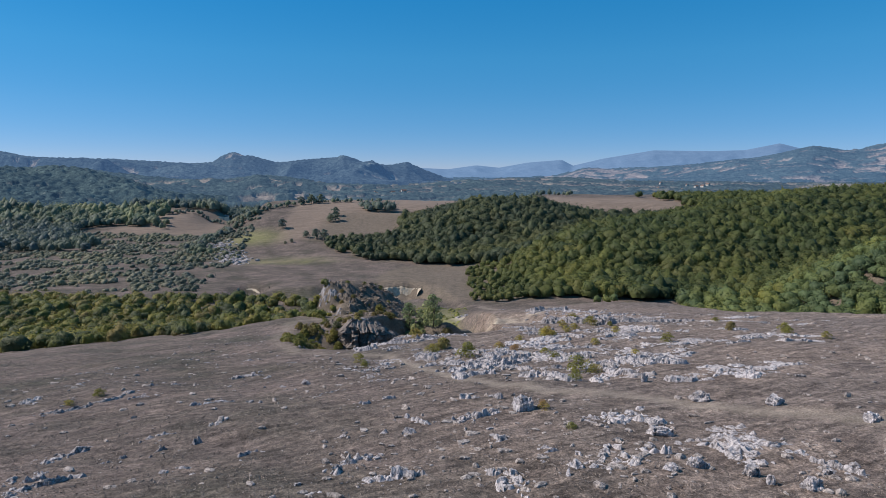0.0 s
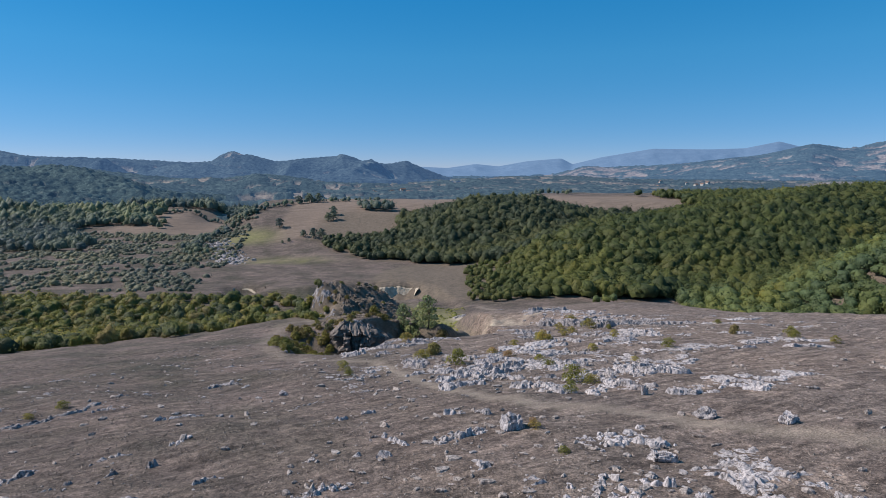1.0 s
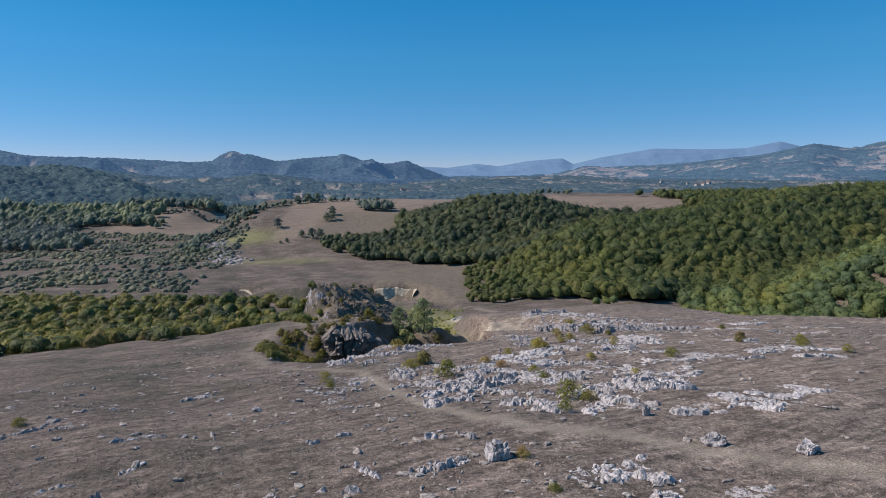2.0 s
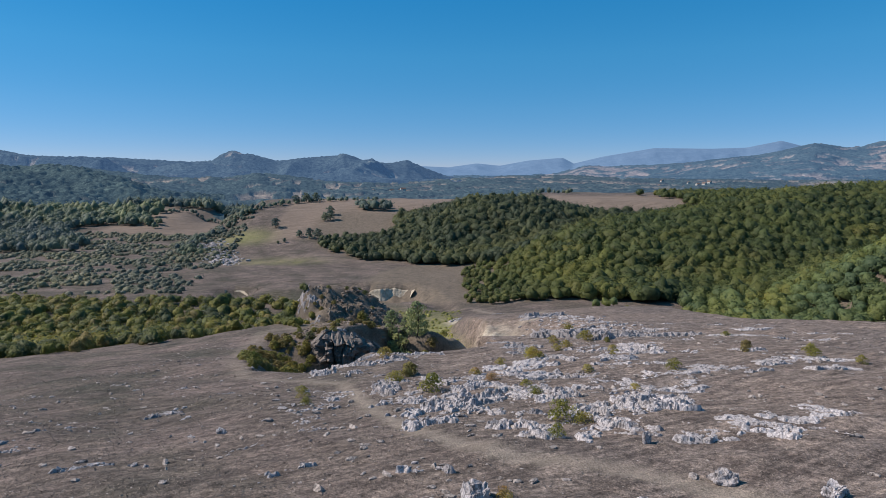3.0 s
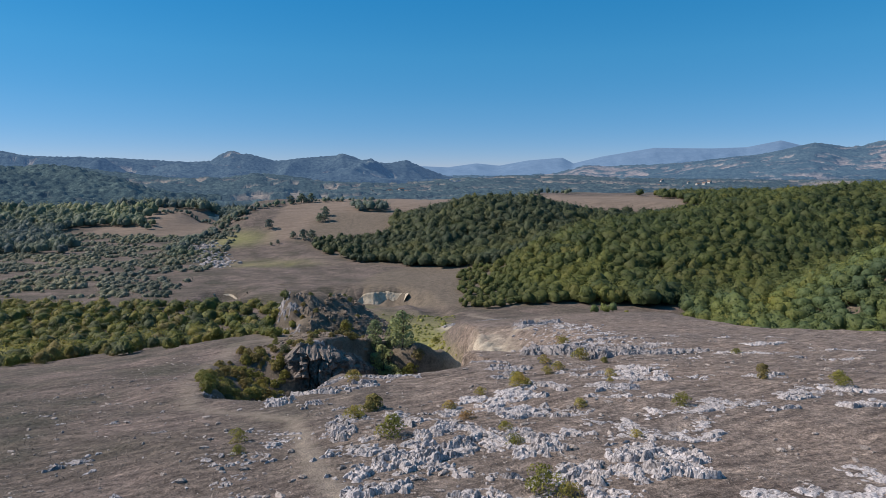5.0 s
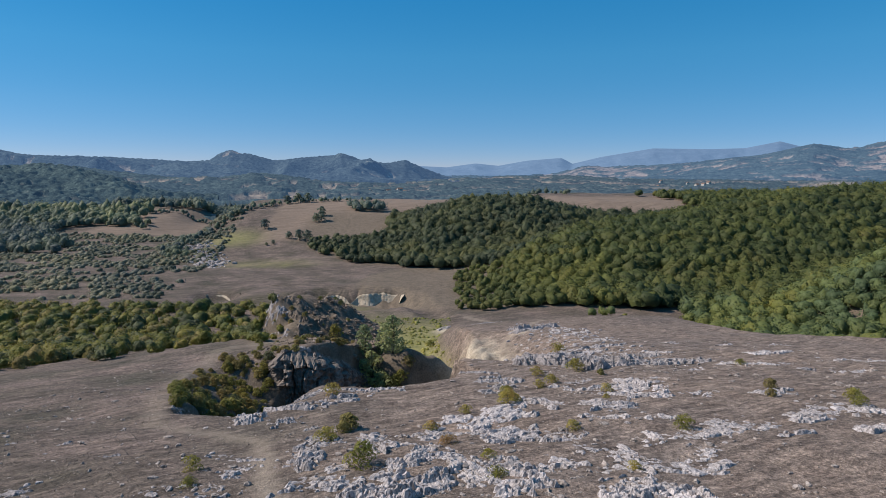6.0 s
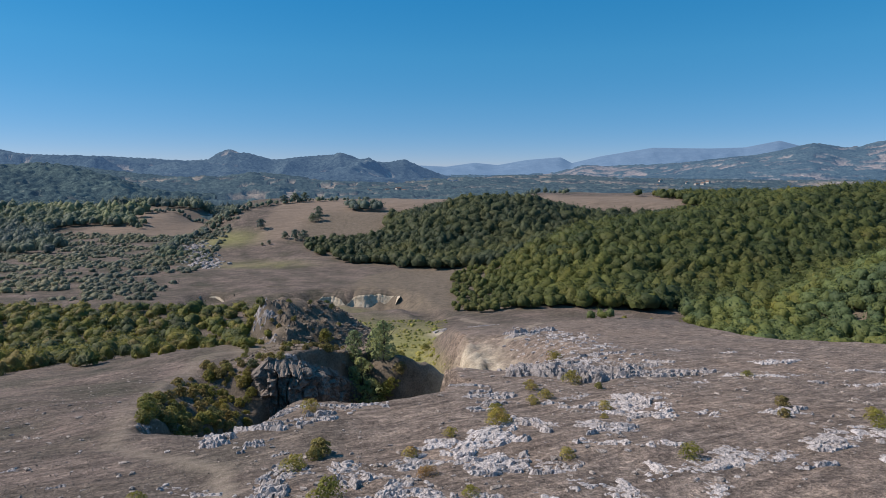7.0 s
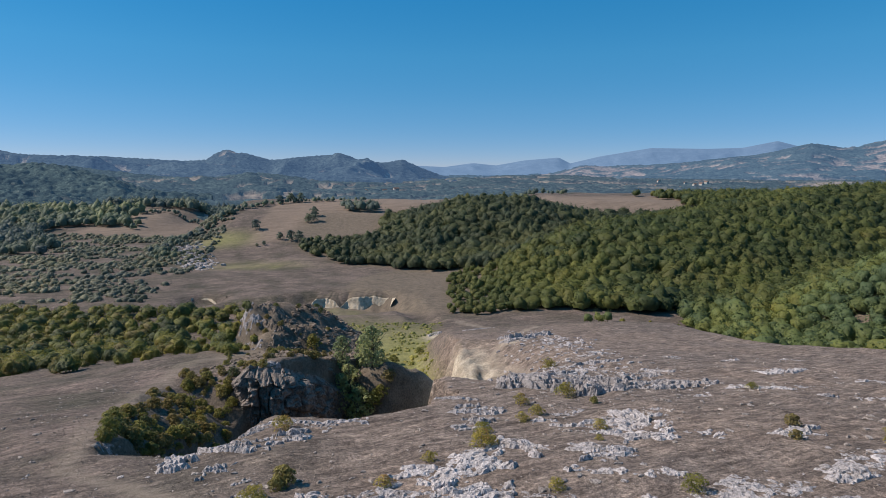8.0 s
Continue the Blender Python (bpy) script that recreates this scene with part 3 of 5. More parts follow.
def dome_arrays(seed, height, radius, bottom, cards, size, lumps=0.9, fine=3):
    """The crown of a tree in a closed wood: a billowing mass of foliage, ruffled all over by leaf clumps."""
    rng = np.random.RandomState(seed)
    half, off = (height - bottom) / 2, seed * 3.17

    def skin(d):
        return 1 + lumps * (grain(d * 1.35 + off, seed) - 0.5) + 0.8 * lumps * (grain(d * 3.1 + off, seed + 1) - 0.5)

    ico, tri = BALLS[fine]
    core = ico * (0.80 * skin(ico))[:, None] * (radius, radius, half)
    tri = tri[ico[tri].mean(1)[:, 2] > -0.4]
    d = rng.normal(size=(cards, 3))
    d[:, 2] = np.abs(d[:, 2]) - 0.45 * rng.rand(cards)
    d /= np.linalg.norm(d, axis=1)[:, None]
    p = d * (skin(d) * (0.74 + 0.42 * rng.rand(cards)))[:, None] * (radius, radius, half)
    nrm = d + (0, 0, 0.35) + 0.42 * rng.normal(size=(cards, 3))
    nrm /= np.linalg.norm(nrm, axis=1)[:, None]
    a = np.cross(nrm, rng.normal(size=(cards, 3)))
    a /= np.linalg.norm(a, axis=1)[:, None]
    b = np.cross(nrm, a)
    s = size * (0.5 + 1.0 * rng.rand(cards, 1))
    q = np.stack([p - a * s - b * s * 0.5, p + a * s - b * s * 0.5 * rng.rand(cards, 1), p + b * s], 1).reshape(-1, 3)
    up = (0, 0, bottom + half)
    return np.concatenate([core + up, q + up]), np.concatenate([tri, np.arange(len(q)).reshape(-1, 3) + len(core)])


def trunk_mesh(seed, height, radius, limbs, mat):
    """A tapered, slightly bent trunk with limbs that reach up into the crown."""
    rng = random.Random(seed)
    verts, faces = [], []

    def tube(p, q, r0, r1, segs=4, sides=6):
        bend = Vector((rng.uniform(-1, 1), rng.uniform(-1, 1), 0)) * (q - p).length * 0.08
        axis = (q - p).normalized()
        side = axis.orthogonal().normalized()
        up = axis.cross(side)
        start = len(verts)
        for i in range(segs + 1):
            t = i / segs
            c = p.lerp(q, t) + bend * math.sin(math.pi * t)
            r = r0 + (r1 - r0) * t
            for j in range(sides):
                a = 2 * math.pi * j / sides
                verts.append(c + (side * math.cos(a) + up * math.sin(a)) * r)
        for i in range(segs):
            for j in range(sides):
                k = start + i * sides
                faces.append((k + j, k + (j + 1) % sides, k + sides + (j + 1) % sides, k + sides + j))

    tube(Vector((0, 0, -0.3)), Vector((0, 0, height * 0.8)), radius, radius * 0.25)
    for n in range(limbs):
        a = 2.4 * n + rng.random()
        z = height * rng.uniform(0.25, 0.55)
        out = height * rng.uniform(0.18, 0.3)
        tube(Vector((0, 0, z)), Vector((math.cos(a) * out, math.sin(a) * out, z + height * rng.uniform(0.15, 0.3))), radius * 0.5, radius * 0.12, 3, 5)
    return mesh_of("trunk", [tuple(v) for v in verts], faces, mat, True)


def part(name, me, parent, label=""):
    ob = new(name, me)
    ob.parent = parent
    if label:
        tagged(ob, label)
    return ob


class Kind:
    """One kind of tree or shrub: a few crowns and trunks, set singly as things or joined into far woods."""

    def __init__(self, seed, count, height, radius, bottom, lobes, cards, size, leaf, girth, limbs=4):
        """lobes: how many masses of leaves make the crown; 0 for one dense dome."""
        self.crowns = [crown_arrays(seed + k, height * (0.92 + 0.05 * k), radius, bottom, lobes, cards, size) if lobes else
                       dome_arrays(seed + k, height * (0.85 + 0.3 * k / count), radius * (0.85 + 0.3 * ((k * 0.618) % 1)), bottom, cards, size, fine=3 if cards > 300 else 2 if cards > 60 else 1) for k in range(count)]
        self.meshes = [mesh_of("crown", v, f, leaf, True) for v, f in self.crowns]
        self.trunks = [trunk_mesh(seed + k, height, girth, limbs, M_BARK) for k in range(count)]
        self.leaf, self.height = leaf, height

    def thing(self, rng, x, y, name, label, group, size=1.0, sink=0.05):
        k = rng.randint(len(self.crowns))
        ob = new(name)
        s = size * (0.85 + 0.3 * rng.rand())
        ob.matrix_world = pose(x, y, ground_at(x, y) - sink, 0, 0, 360 * rng.rand()) @ Matrix.Diagonal((s, s, s * (0.9 + 0.2 * rng.rand()), 1))
        part("trunk", self.trunks[k], ob)
        part("crown", self.meshes[k], ob)
        return tagged(ob, label, name, group)

    def joined(self, rng, pts, size, name, label, category, spread=0.3, leaf=None, young=None):
        """Far woods in one mesh: nobody could count them."""
        vs, fs, own, count, zs = [], [], [], 0, terrain(pts[:, 0], pts[:, 1])
        for (x, y), z in zip(pts, zs):
            v, f = self.crowns[rng.randint(len(self.crowns))]
            a, s = 6.28 * rng.rand(), size * (1 - spread / 2 + spread * rng.rand()) * (young(x, y) if young else 1)
            c, n = math.cos(a) * s, math.sin(a) * s
            vs.append(np.stack([v[:, 0] * c - v[:, 1] * n + x, v[:, 0] * n + v[:, 1] * c + y, v[:, 2] * s * (0.85 + 0.3 * rng.rand()) + z - 0.2], -1))
            fs.append(f + count)
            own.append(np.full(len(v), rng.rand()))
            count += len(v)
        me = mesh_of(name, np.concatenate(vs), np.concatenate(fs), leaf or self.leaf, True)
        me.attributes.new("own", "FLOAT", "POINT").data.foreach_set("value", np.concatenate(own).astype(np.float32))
        return tagged(new(name, me), label, category, kind="stuff")


def scatter(rng, x0, x1, y0, y1, gap, keep):
    """Jittered places on a grid where keep(x, y) holds."""
    xs, ys = np.meshgrid(np.arange(x0, x1, gap), np.arange(y0, y1, gap))
    x = xs.ravel() + (rng.rand(xs.size) - 0.5) * gap * 1.1
    y = ys.ravel() + (rng.rand(xs.size) - 0.5) * gap * 1.1
    ok = keep(x, y)
    return np.stack([x[ok], y[ok]], -1)


rng = np.random.RandomState(7)
OAK = Kind(100, 12, 5.7, 3.0, -0.6, 0, 130, 0.3, M_FOREST, 0.22)
WILLOW = Kind(140, 8, 4.6, 2.5, -0.4, 0, 130, 0.26, M_WILLOW, 0.14)
TALLWILLOW = Kind(150, 4, 6.0, 1.45, -1.4, 16, 1500, 0.12, M_PALELEAF, 0.1, 6)
SHRUB = Kind(180, 9, 2.4, 1.3, -0.5, 0, 480, 0.11, M_SHRUB, 0.05)
LOWSHRUB = Kind(185, 9, 2.4, 1.6, -0.5, 0, 150, 0.16, M_SHRUB, 0.05)
THICKET = Kind(190, 5, 3.0, 1.5, -0.2, 10, 700, 0.13, M_SHRUB, 0.05, 6)
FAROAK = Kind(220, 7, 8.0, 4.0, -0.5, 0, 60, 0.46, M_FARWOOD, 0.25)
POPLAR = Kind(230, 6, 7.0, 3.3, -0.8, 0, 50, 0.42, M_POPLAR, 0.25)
SCRUB = Kind(260, 7, 1.8, 1.7, -0.5, 0, 26, 0.26, M_GREYLEAF, 0.08)
M_LUSH = leaf_material("lush_leaves", (0.19, 0.21, 0.06), (0.27, 0.28, 0.08), (0.34, 0.32, 0.11), 0.25)
LUSH = Kind(270, 6, 0.9, 0.85, -0.4, 0, 50, 0.1, M_LUSH, 0.03)


def in_spur(x, y):
    return (spur_d(x, y) < 0.90 + 0.05 * waves(x, y, 25, 61)) & (y < 252 + 0.45 * (x - 14) + 24) & (x > 11) & (x < 265)


def in_hill2(x, y):
    r = np.hypot((x - 41) / 124, (y - 378) / 100)
    return (r < 0.92 + 0.05 * waves(x, y, 25, 62)) & (y < 405) & ~in_spur(x, y) & ((x > -25) | (y < 350))


def in_right(x, y):
    return (np.hypot((x - 200) / 132, (y - 190) / 87) < 0.93) & (y < 245) & ~in_spur(x, y)


spur_pts = scatter(rng, 0, 330, 180, 400, 3.15, in_spur)
# trees of the tip take the leaf colour brightened for sun
tip = spur_pts[:, 0] + 16 * waves(spur_pts[:, 0], spur_pts[:, 1], 22, 97) + 0.35 * (spur_pts[:, 1] - 250) < 44 + 30 * rng.rand(len(spur_pts))
for chosen, text, leaf in ((tip, "small oaks on the spur's tip, leaf colour brightened as if sunlit", M_SUNOAK), (~tip, "dense green oak wood covering the spur", M_FOREST)):
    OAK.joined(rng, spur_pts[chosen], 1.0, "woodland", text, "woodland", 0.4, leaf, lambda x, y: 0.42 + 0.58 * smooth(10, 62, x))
OAK.joined(rng, scatter(rng, -90, 170, 270, 396, 3.4, in_hill2), 1.0, "woodland", "dense dark green wood on the rounded hill", "woodland", 0.4, M_HILLWOOD, lambda x, y: 0.6 + 0.4 * smooth(-75, 10, x))
OAK.joined(rng, scatter(rng, 150, 300, 425, 480, 4.2, lambda x, y: x > 168 + 14 * waves(x, y, 30, 99) - 0.3 * (y - 450)), 1.05, "woodland", "oak wood on the edge of the plateau", "woodland", 0.4)
WILLOW.joined(rng, scatter(rng, 62, 212, 96, 235, 3.3, in_right), 1.0, "woodland", "light green young wood on the slope", "woodland")


def in_belt(x, y):
    g, w, wall, low = along(x, y, GULLY)
    top = hill_near(x, y)
    open_ = smooth(-75, -35, x)
    edge = 112 - 0.12 * (x + 40) + 4 * waves(x, y, 14, 71)
    return (x < -20 - 0.03 * (y - 110)) & (y > edge) & (g > w + 1) & (waves(x, y, 11, 72) > -0.75 + 1.2 * open_)


belt = scatter(rng, -170, -18, 100, 212, 3.35, in_belt)
order = np.argsort(np.hypot(belt[:, 0] + 30, belt[:, 1] - 112))
for x, y in belt[order[:55]]:
    SHRUB.thing(rng, x, y, "shrub", "leafy yellow-green shrub on the dry slope", "shrubs beyond the brow", 0.5 + 0.95 * rng.rand() ** 1.3)
LOWSHRUB.joined(rng, belt[order[55:]], 1.15, "shrubland", "yellow-green shrubs covering the falling slope", "shrubs", 0.6)


def in_flat(x, y):
    return (waves(x, y, 38, 81) + 0.5 * waves(x, y, 12, 82) > -0.12) & (x < -85 - 0.16 * (y - 200)) & (x > -0.9 * y) & (y < 425)


SCRUB.joined(rng, scatter(rng, -400, -80, 225, 440, 2.6, in_flat), 0.85, "scrub", "grey-green willow scrub on the valley floor", "scrub", 0.7)


def in_left_wood(x, y):
    return (x < -0.60 * y + 6 + 16 * waves(x, y, 40, 83)) & (y > 335) & (y < 450)


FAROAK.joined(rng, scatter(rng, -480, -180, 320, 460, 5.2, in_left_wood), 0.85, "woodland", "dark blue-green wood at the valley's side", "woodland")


def in_poplars(x, y):
    return (x < -0.455 * y + 10 * waves(x, y, 30, 84)) & (y > 452 + 8 * waves(x, y, 25, 89)) & (y < 520) & (waves(x, y, 38, 90) > -0.75)


POPLAR.joined(rng, scatter(rng, -480, -190, 440, 525, 4.6, in_poplars), 0.9, "woodland", "pale green poplar wood on the valley floor", "woodland", 0.8)


def in_behind(x, y):
    return (x > -0.50 * y) & (x < -0.12 * y) & (y > 540 + 40 * smooth(-200, -120, x)) & (y < 690) & (waves(x, y, 45, 92) > -0.45)


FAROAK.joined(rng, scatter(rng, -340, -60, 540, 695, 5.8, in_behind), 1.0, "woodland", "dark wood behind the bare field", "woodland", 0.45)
FIELDOAK = Kind(280, 4, 6.2, 2.7, -0.8, 9, 420, 0.34, M_FARWOOD, 0.18)
for x, y, size in ((-95.5, 371, 1.15), (-69, 385, 1.1), (-66, 387, 1.0), (-68, 398, 1.15), (-77, 352, 0.85), (-71, 350, 1.05), (-66, 348, 1.3), (-83, 343, 0.45), (-86, 341, 0.4),
                   (-100, 440, 1.1), (-94, 446, 1.2), (-88, 450, 1.0)):
    FIELDOAK.thing(rng, x, y, "tree", "lone dark green tree in the bare field", "field trees", size)


def in_copse(x, y):
    return np.hypot((x + 42) / 13, (y - 418) / 9) < 1 + 0.2 * waves(x, y, 10, 93)


FAROAK.joined(rng, scatter(rng, -60, -25, 405, 432, 4.2, in_copse), 0.75, "copse", "dark rounded copse at the field's edge", "copse", 0.5)


def in_edge(x, y):
    return (np.abs(y - 512 - 6 * waves(x, y, 60, 95)) < 5) & (waves(x, y, 45, 96) > -0.6)


FAROAK.joined(rng, scatter(rng, 50, 105, 495, 530, 4.4, in_edge), 0.6, "hedge", "broken line of trees along the plateau's edge", "hedge", 0.7)


def in_hedge(x, y):
    d, = along(x, y, [(-124, 318), (-133, 340), (-137, 366), (-128, 392), (-118, 415), (-104, 436), (-88, 452), (-66, 462), (-48, 466)])
    e, = along(x, y, [(-236, 500), (-205, 512), (-180, 520), (-150, 500)])
    return (d < 3.2 + 2.5 * waves(x, y, 20, 87) + 2.5 * smooth(400, 350, y)) | (e < 4 + 3 * waves(x, y, 20, 88))


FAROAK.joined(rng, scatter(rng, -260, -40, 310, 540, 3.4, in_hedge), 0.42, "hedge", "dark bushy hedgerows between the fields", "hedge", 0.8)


# yellowing bushes at the foot of the woods
for k in range(16):
    x = 40 + 56 * rng.rand()
    y = 200 - 0.25 * (x - 40) + 7 * rng.normal() - (12 if k % 4 == 0 else 0)
    SHRUB.thing(rng, x, y, "shrub", "yellowing shrub at the foot of the wood", "shrubs at the wood's foot", 0.3 + 0.3 * rng.rand())
WILLOW.thing(rng, 93, 201, "tree", "tall light green tree at the wood's edge", "wood edge trees", 1.7)
for x, y in ((40, 158), (42.5, 159), (44, 157.5)):
    WILLOW.thing(rng, x, y, "shrub", "grey-green bush on the brow of the slope", "shrubs on the brow", 0.45)


def house(x, y, turn, long, wide, tall, walls):
    """A small far village house: plastered walls under a gabled tile roof."""
    top = new("house")
    top.matrix_world = pose(x, y, plain_at(x, y) - 0.4, 0, 0, turn)
    for name, mat, pts, fcs in (
        ("wall", walls, [(sx * long / 2, sy * wide / 2, z) for z in (0, tall) for sx, sy in ((-1, -1), (1, -1), (1, 1), (-1, 1))] + [(-long / 2, 0, tall + wide * 0.34), (long / 2, 0, tall + wide * 0.34)],
         [(0, 1, 5), (0, 5, 4), (1, 2, 6), (1, 6, 5), (2, 3, 7), (2, 7, 6), (3, 0, 4), (3, 4, 7), (4, 7, 8), (5, 9, 6)]),
        ("roof", M_ROOF, [(sx * (long / 2 + 0.5), sy * (wide / 2 + 0.5), tall - 0.25) for sx, sy in ((-1, -1), (1, -1), (1, 1), (-1, 1))] + [(sx * (long / 2 + 0.5), 0, tall + wide * 0.36) for sx in (-1, 1)]
         + [(sx * (long / 2 + 0.5), sy * (wide / 2 + 0.5), tall - 0.05) for sx, sy in ((-1, -1), (1, -1), (1, 1), (-1, 1))] + [(sx * (long / 2 + 0.5), 0, tall + wide * 0.36 + 0.2) for sx in (-1, 1)],
         [(6, 7, 11), (6, 11, 10), (8, 9, 10), (8, 10, 11), (0, 4, 5), (0, 5, 1), (2, 5, 4), (2, 4, 3), (0, 1, 7), (0, 7, 6), (2, 3, 9), (2, 9, 8), (1, 5, 7), (5, 11, 7), (5, 2, 11), (2, 8, 11), (0, 6, 4), (4, 6, 10), (4, 10, 3), (3, 10, 9)])):
        part(name, mesh_of(name, pts, fcs, mat), top)
    return tagged(top, "small pale village house with a red tiled roof", "house", "village houses")


M_PLASTER, _n, _l, _b = material("plaster", 0.9)
_l.new(ramp(M_PLASTER, noise_node(M_PLASTER, place_of(M_PLASTER), 0.4), [(0.3, (0.36, 0.34, 0.31)), (0.7, (0.55, 0.53, 0.50))]), _b.inputs[0])
M_ROOF, _n, _l, _b = material("roof_tiles", 0.9)
_l.new(ramp(M_ROOF, noise_node(M_ROOF, place_of(M_ROOF), 0.6), [(0.3, (0.15, 0.10, 0.085)), (0.7, (0.22, 0.15, 0.12))]), _b.inputs[0])
for k in range(22):
    y = 960 + 200 * rng.rand()
    x = -0.19 * y + 150 * rng.rand()
    house(x, y, 180 * rng.rand(), 7 + 3 * rng.rand(), 5, 3 + rng.rand(), M_PLASTER)
for k in range(12):
    y = 1150 + 250 * rng.rand()
    house(0.26 * y + 260 * rng.rand(), y, 180 * rng.rand(), 8, 5.5, 3.5, M_PLASTER)


# ---- limestone ----
def rock_mesh(seed, sub=4, box=0.55, groove=0.3, lumps=0.35, name="rock", mat=None, rise=0.7):
    """A weathered limestone block, about 2 x 2 x 2, with solution grooves down its sides and a pitted top."""
    p, f = BALLS[sub]
    q = np.sign(p) * np.abs(p) ** box
    o = seed * 17.3
    big = grain(q * 1.3 + o, seed) - 0.5
    q = q * (1 + lumps * 2 * big)[:, None]
    cut = np.abs(2 * grain(np.stack([q[:, 0] * 3.4 + o, q[:, 1] * 3.4, q[:, 2] * rise], -1), seed + 1) - 1)
    cut = np.clip(1 - cut * 2.2, 0, 1) * (0.4 + 0.9 * grain(q * 1.7 + o, seed + 9))
    fine = np.abs(2 * grain(np.stack([q[:, 0] * 8, q[:, 1] * 8 + o, q[:, 2] * 2.0], -1), seed + 2) - 1)
    fine = np.clip(1 - fine * 2.4, 0, 1)
    side = groove * (cut + 0.45 * fine)
    q[:, 0] *= 1 - 0.55 * side
    q[:, 1] *= 1 - 0.75 * side
    q[:, 2] -= 1.15 * side * np.clip(q[:, 2] + 0.4, 0, 1.2)
    q = q * (1 + 0.16 * (grain(q * 6 + o, seed + 7) - 0.5) + 0.10 * (grain(q * 13 + o, seed + 8) - 0.5))[:, None]
    # beds: the height falls in steps
    level = np.floor(q[:, 2] * 3 + grain(q * 0.8 + 5 + o, seed + 3) * 1.5)
    q[:, :2] *= (1 + 0.09 * (grain(np.stack([level * 3.7, level * 0, level * 0], -1) + o, seed + 4) - 0.5) * 2)[:, None]
    return mesh_of(name, q, f, mat or M_ROCK)


def limestone(name, shade, flow=0.3, hue=(0.875, 0.832, 0.838)):
    m, nodes, links, b = material(name, 0.9)
    pos = place_of(m)
    info = nodes.new("ShaderNodeObjectInfo")
    big = noise_node(m, pos, 0.9, 4)
    fine = noise_node(m, pos, 11, 6, 0.7)
    stretch = nodes.new("ShaderNodeMapping")
    stretch.inputs["Scale"].default_value = (1, 1, flow)
    links.new(pos, stretch.inputs[0])
    streak = noise_node(m, stretch.outputs[0], 6, 4, 0.65)
    crack = nodes.new("ShaderNodeTexVoronoi")
    crack.feature = "DISTANCE_TO_EDGE"
    crack.inputs["Scale"].default_value = 5.5
    links.new(stretch.outputs[0], crack.inputs["Vector"])
    col = ramp(m, fine, [(0.32, (0.26, 0.256, 0.252)), (0.48, (0.50, 0.495, 0.49)), (0.66, (0.72, 0.71, 0.70))])
    col = mix(m, 1.0, col, ramp(m, streak, [(0.36, (0.33, 0.33, 0.34)), (0.46, (1, 1, 1))]), "MULTIPLY")
    col = mix(m, 1.0, col, ramp(m, crack.outputs["Distance"], [(0.0, (0.35, 0.35, 0.35)), (0.05, (1, 1, 1))]), "MULTIPLY")
    col = mix(m, 1.0, col, ramp(m, big, [(0.3, (0.78, 0.77, 0.75)), (0.65, (1.1, 1.1, 1.1))]), "MULTIPLY")
    col = mix(m, 1.0, col, ramp(m, info.outputs["Random"], [(0, (0.82, 0.82, 0.82)), (1, (1.08, 1.08, 1.08))]), "MULTIPLY")
    col = mix(m, 1.0, col, tuple(shade * c for c in hue), "MULTIPLY")
    links.new(col, b.inputs["Base Color"])
    bump(m, streak, 1.0, 0.10, b)
    return m


M_ROCK = limestone("weathered_limestone", 1.0)
# darker stone, tinted warm in its colour against the flank's blue shade
M_DARKROCK = limestone("dark_brown_limestone", 0.46, 1.0, (1.0, 0.82, 0.66))
M_STONE = limestone("buried_limestone", 0.84, hue=(0.94, 0.845, 0.78))
M_GREYROCK = limestone("grey_rubbly_limestone", 0.82, 0.6)
# cliff copy darkened and warmed: its shade is put into the base colour
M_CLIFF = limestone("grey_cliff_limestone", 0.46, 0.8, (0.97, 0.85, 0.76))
NUBS = [rock_mesh(390 + k, 3, 0.55, 0.25) for k in range(8)]
BLOCKS = [rock_mesh(300 + k, 4, 0.5 + 0.03 * (k % 5), 0.26 + 0.03 * (k % 4)) for k in range(14)]
CHIPS = [rock_mesh(380 + k, 1, 0.7, 0.1, 0.6) for k in range(8)]


def set_rock(parent, rng, meshes, x, y, length, depth, height, turn, sink=0.35, z=None, tilt=9):
    ob = new("rock", meshes[rng.randint(len(meshes))])
    z = ground_at(x, y) if z is None else z
    m = pose(x, y, z + height * (0.5 - sink), tilt * rng.normal() * 0.6, tilt * rng.normal() * 0.6, turn + (180 if rng.rand() < 0.5 else 0))
    m = m @ Matrix.Diagonal((length / 2, depth / 2, height / 2, 1))
    if parent:
        ob.parent = parent
        ob.matrix_parent_inverse = parent.matrix_world.inverted()
    ob.matrix_basis = m
    return ob


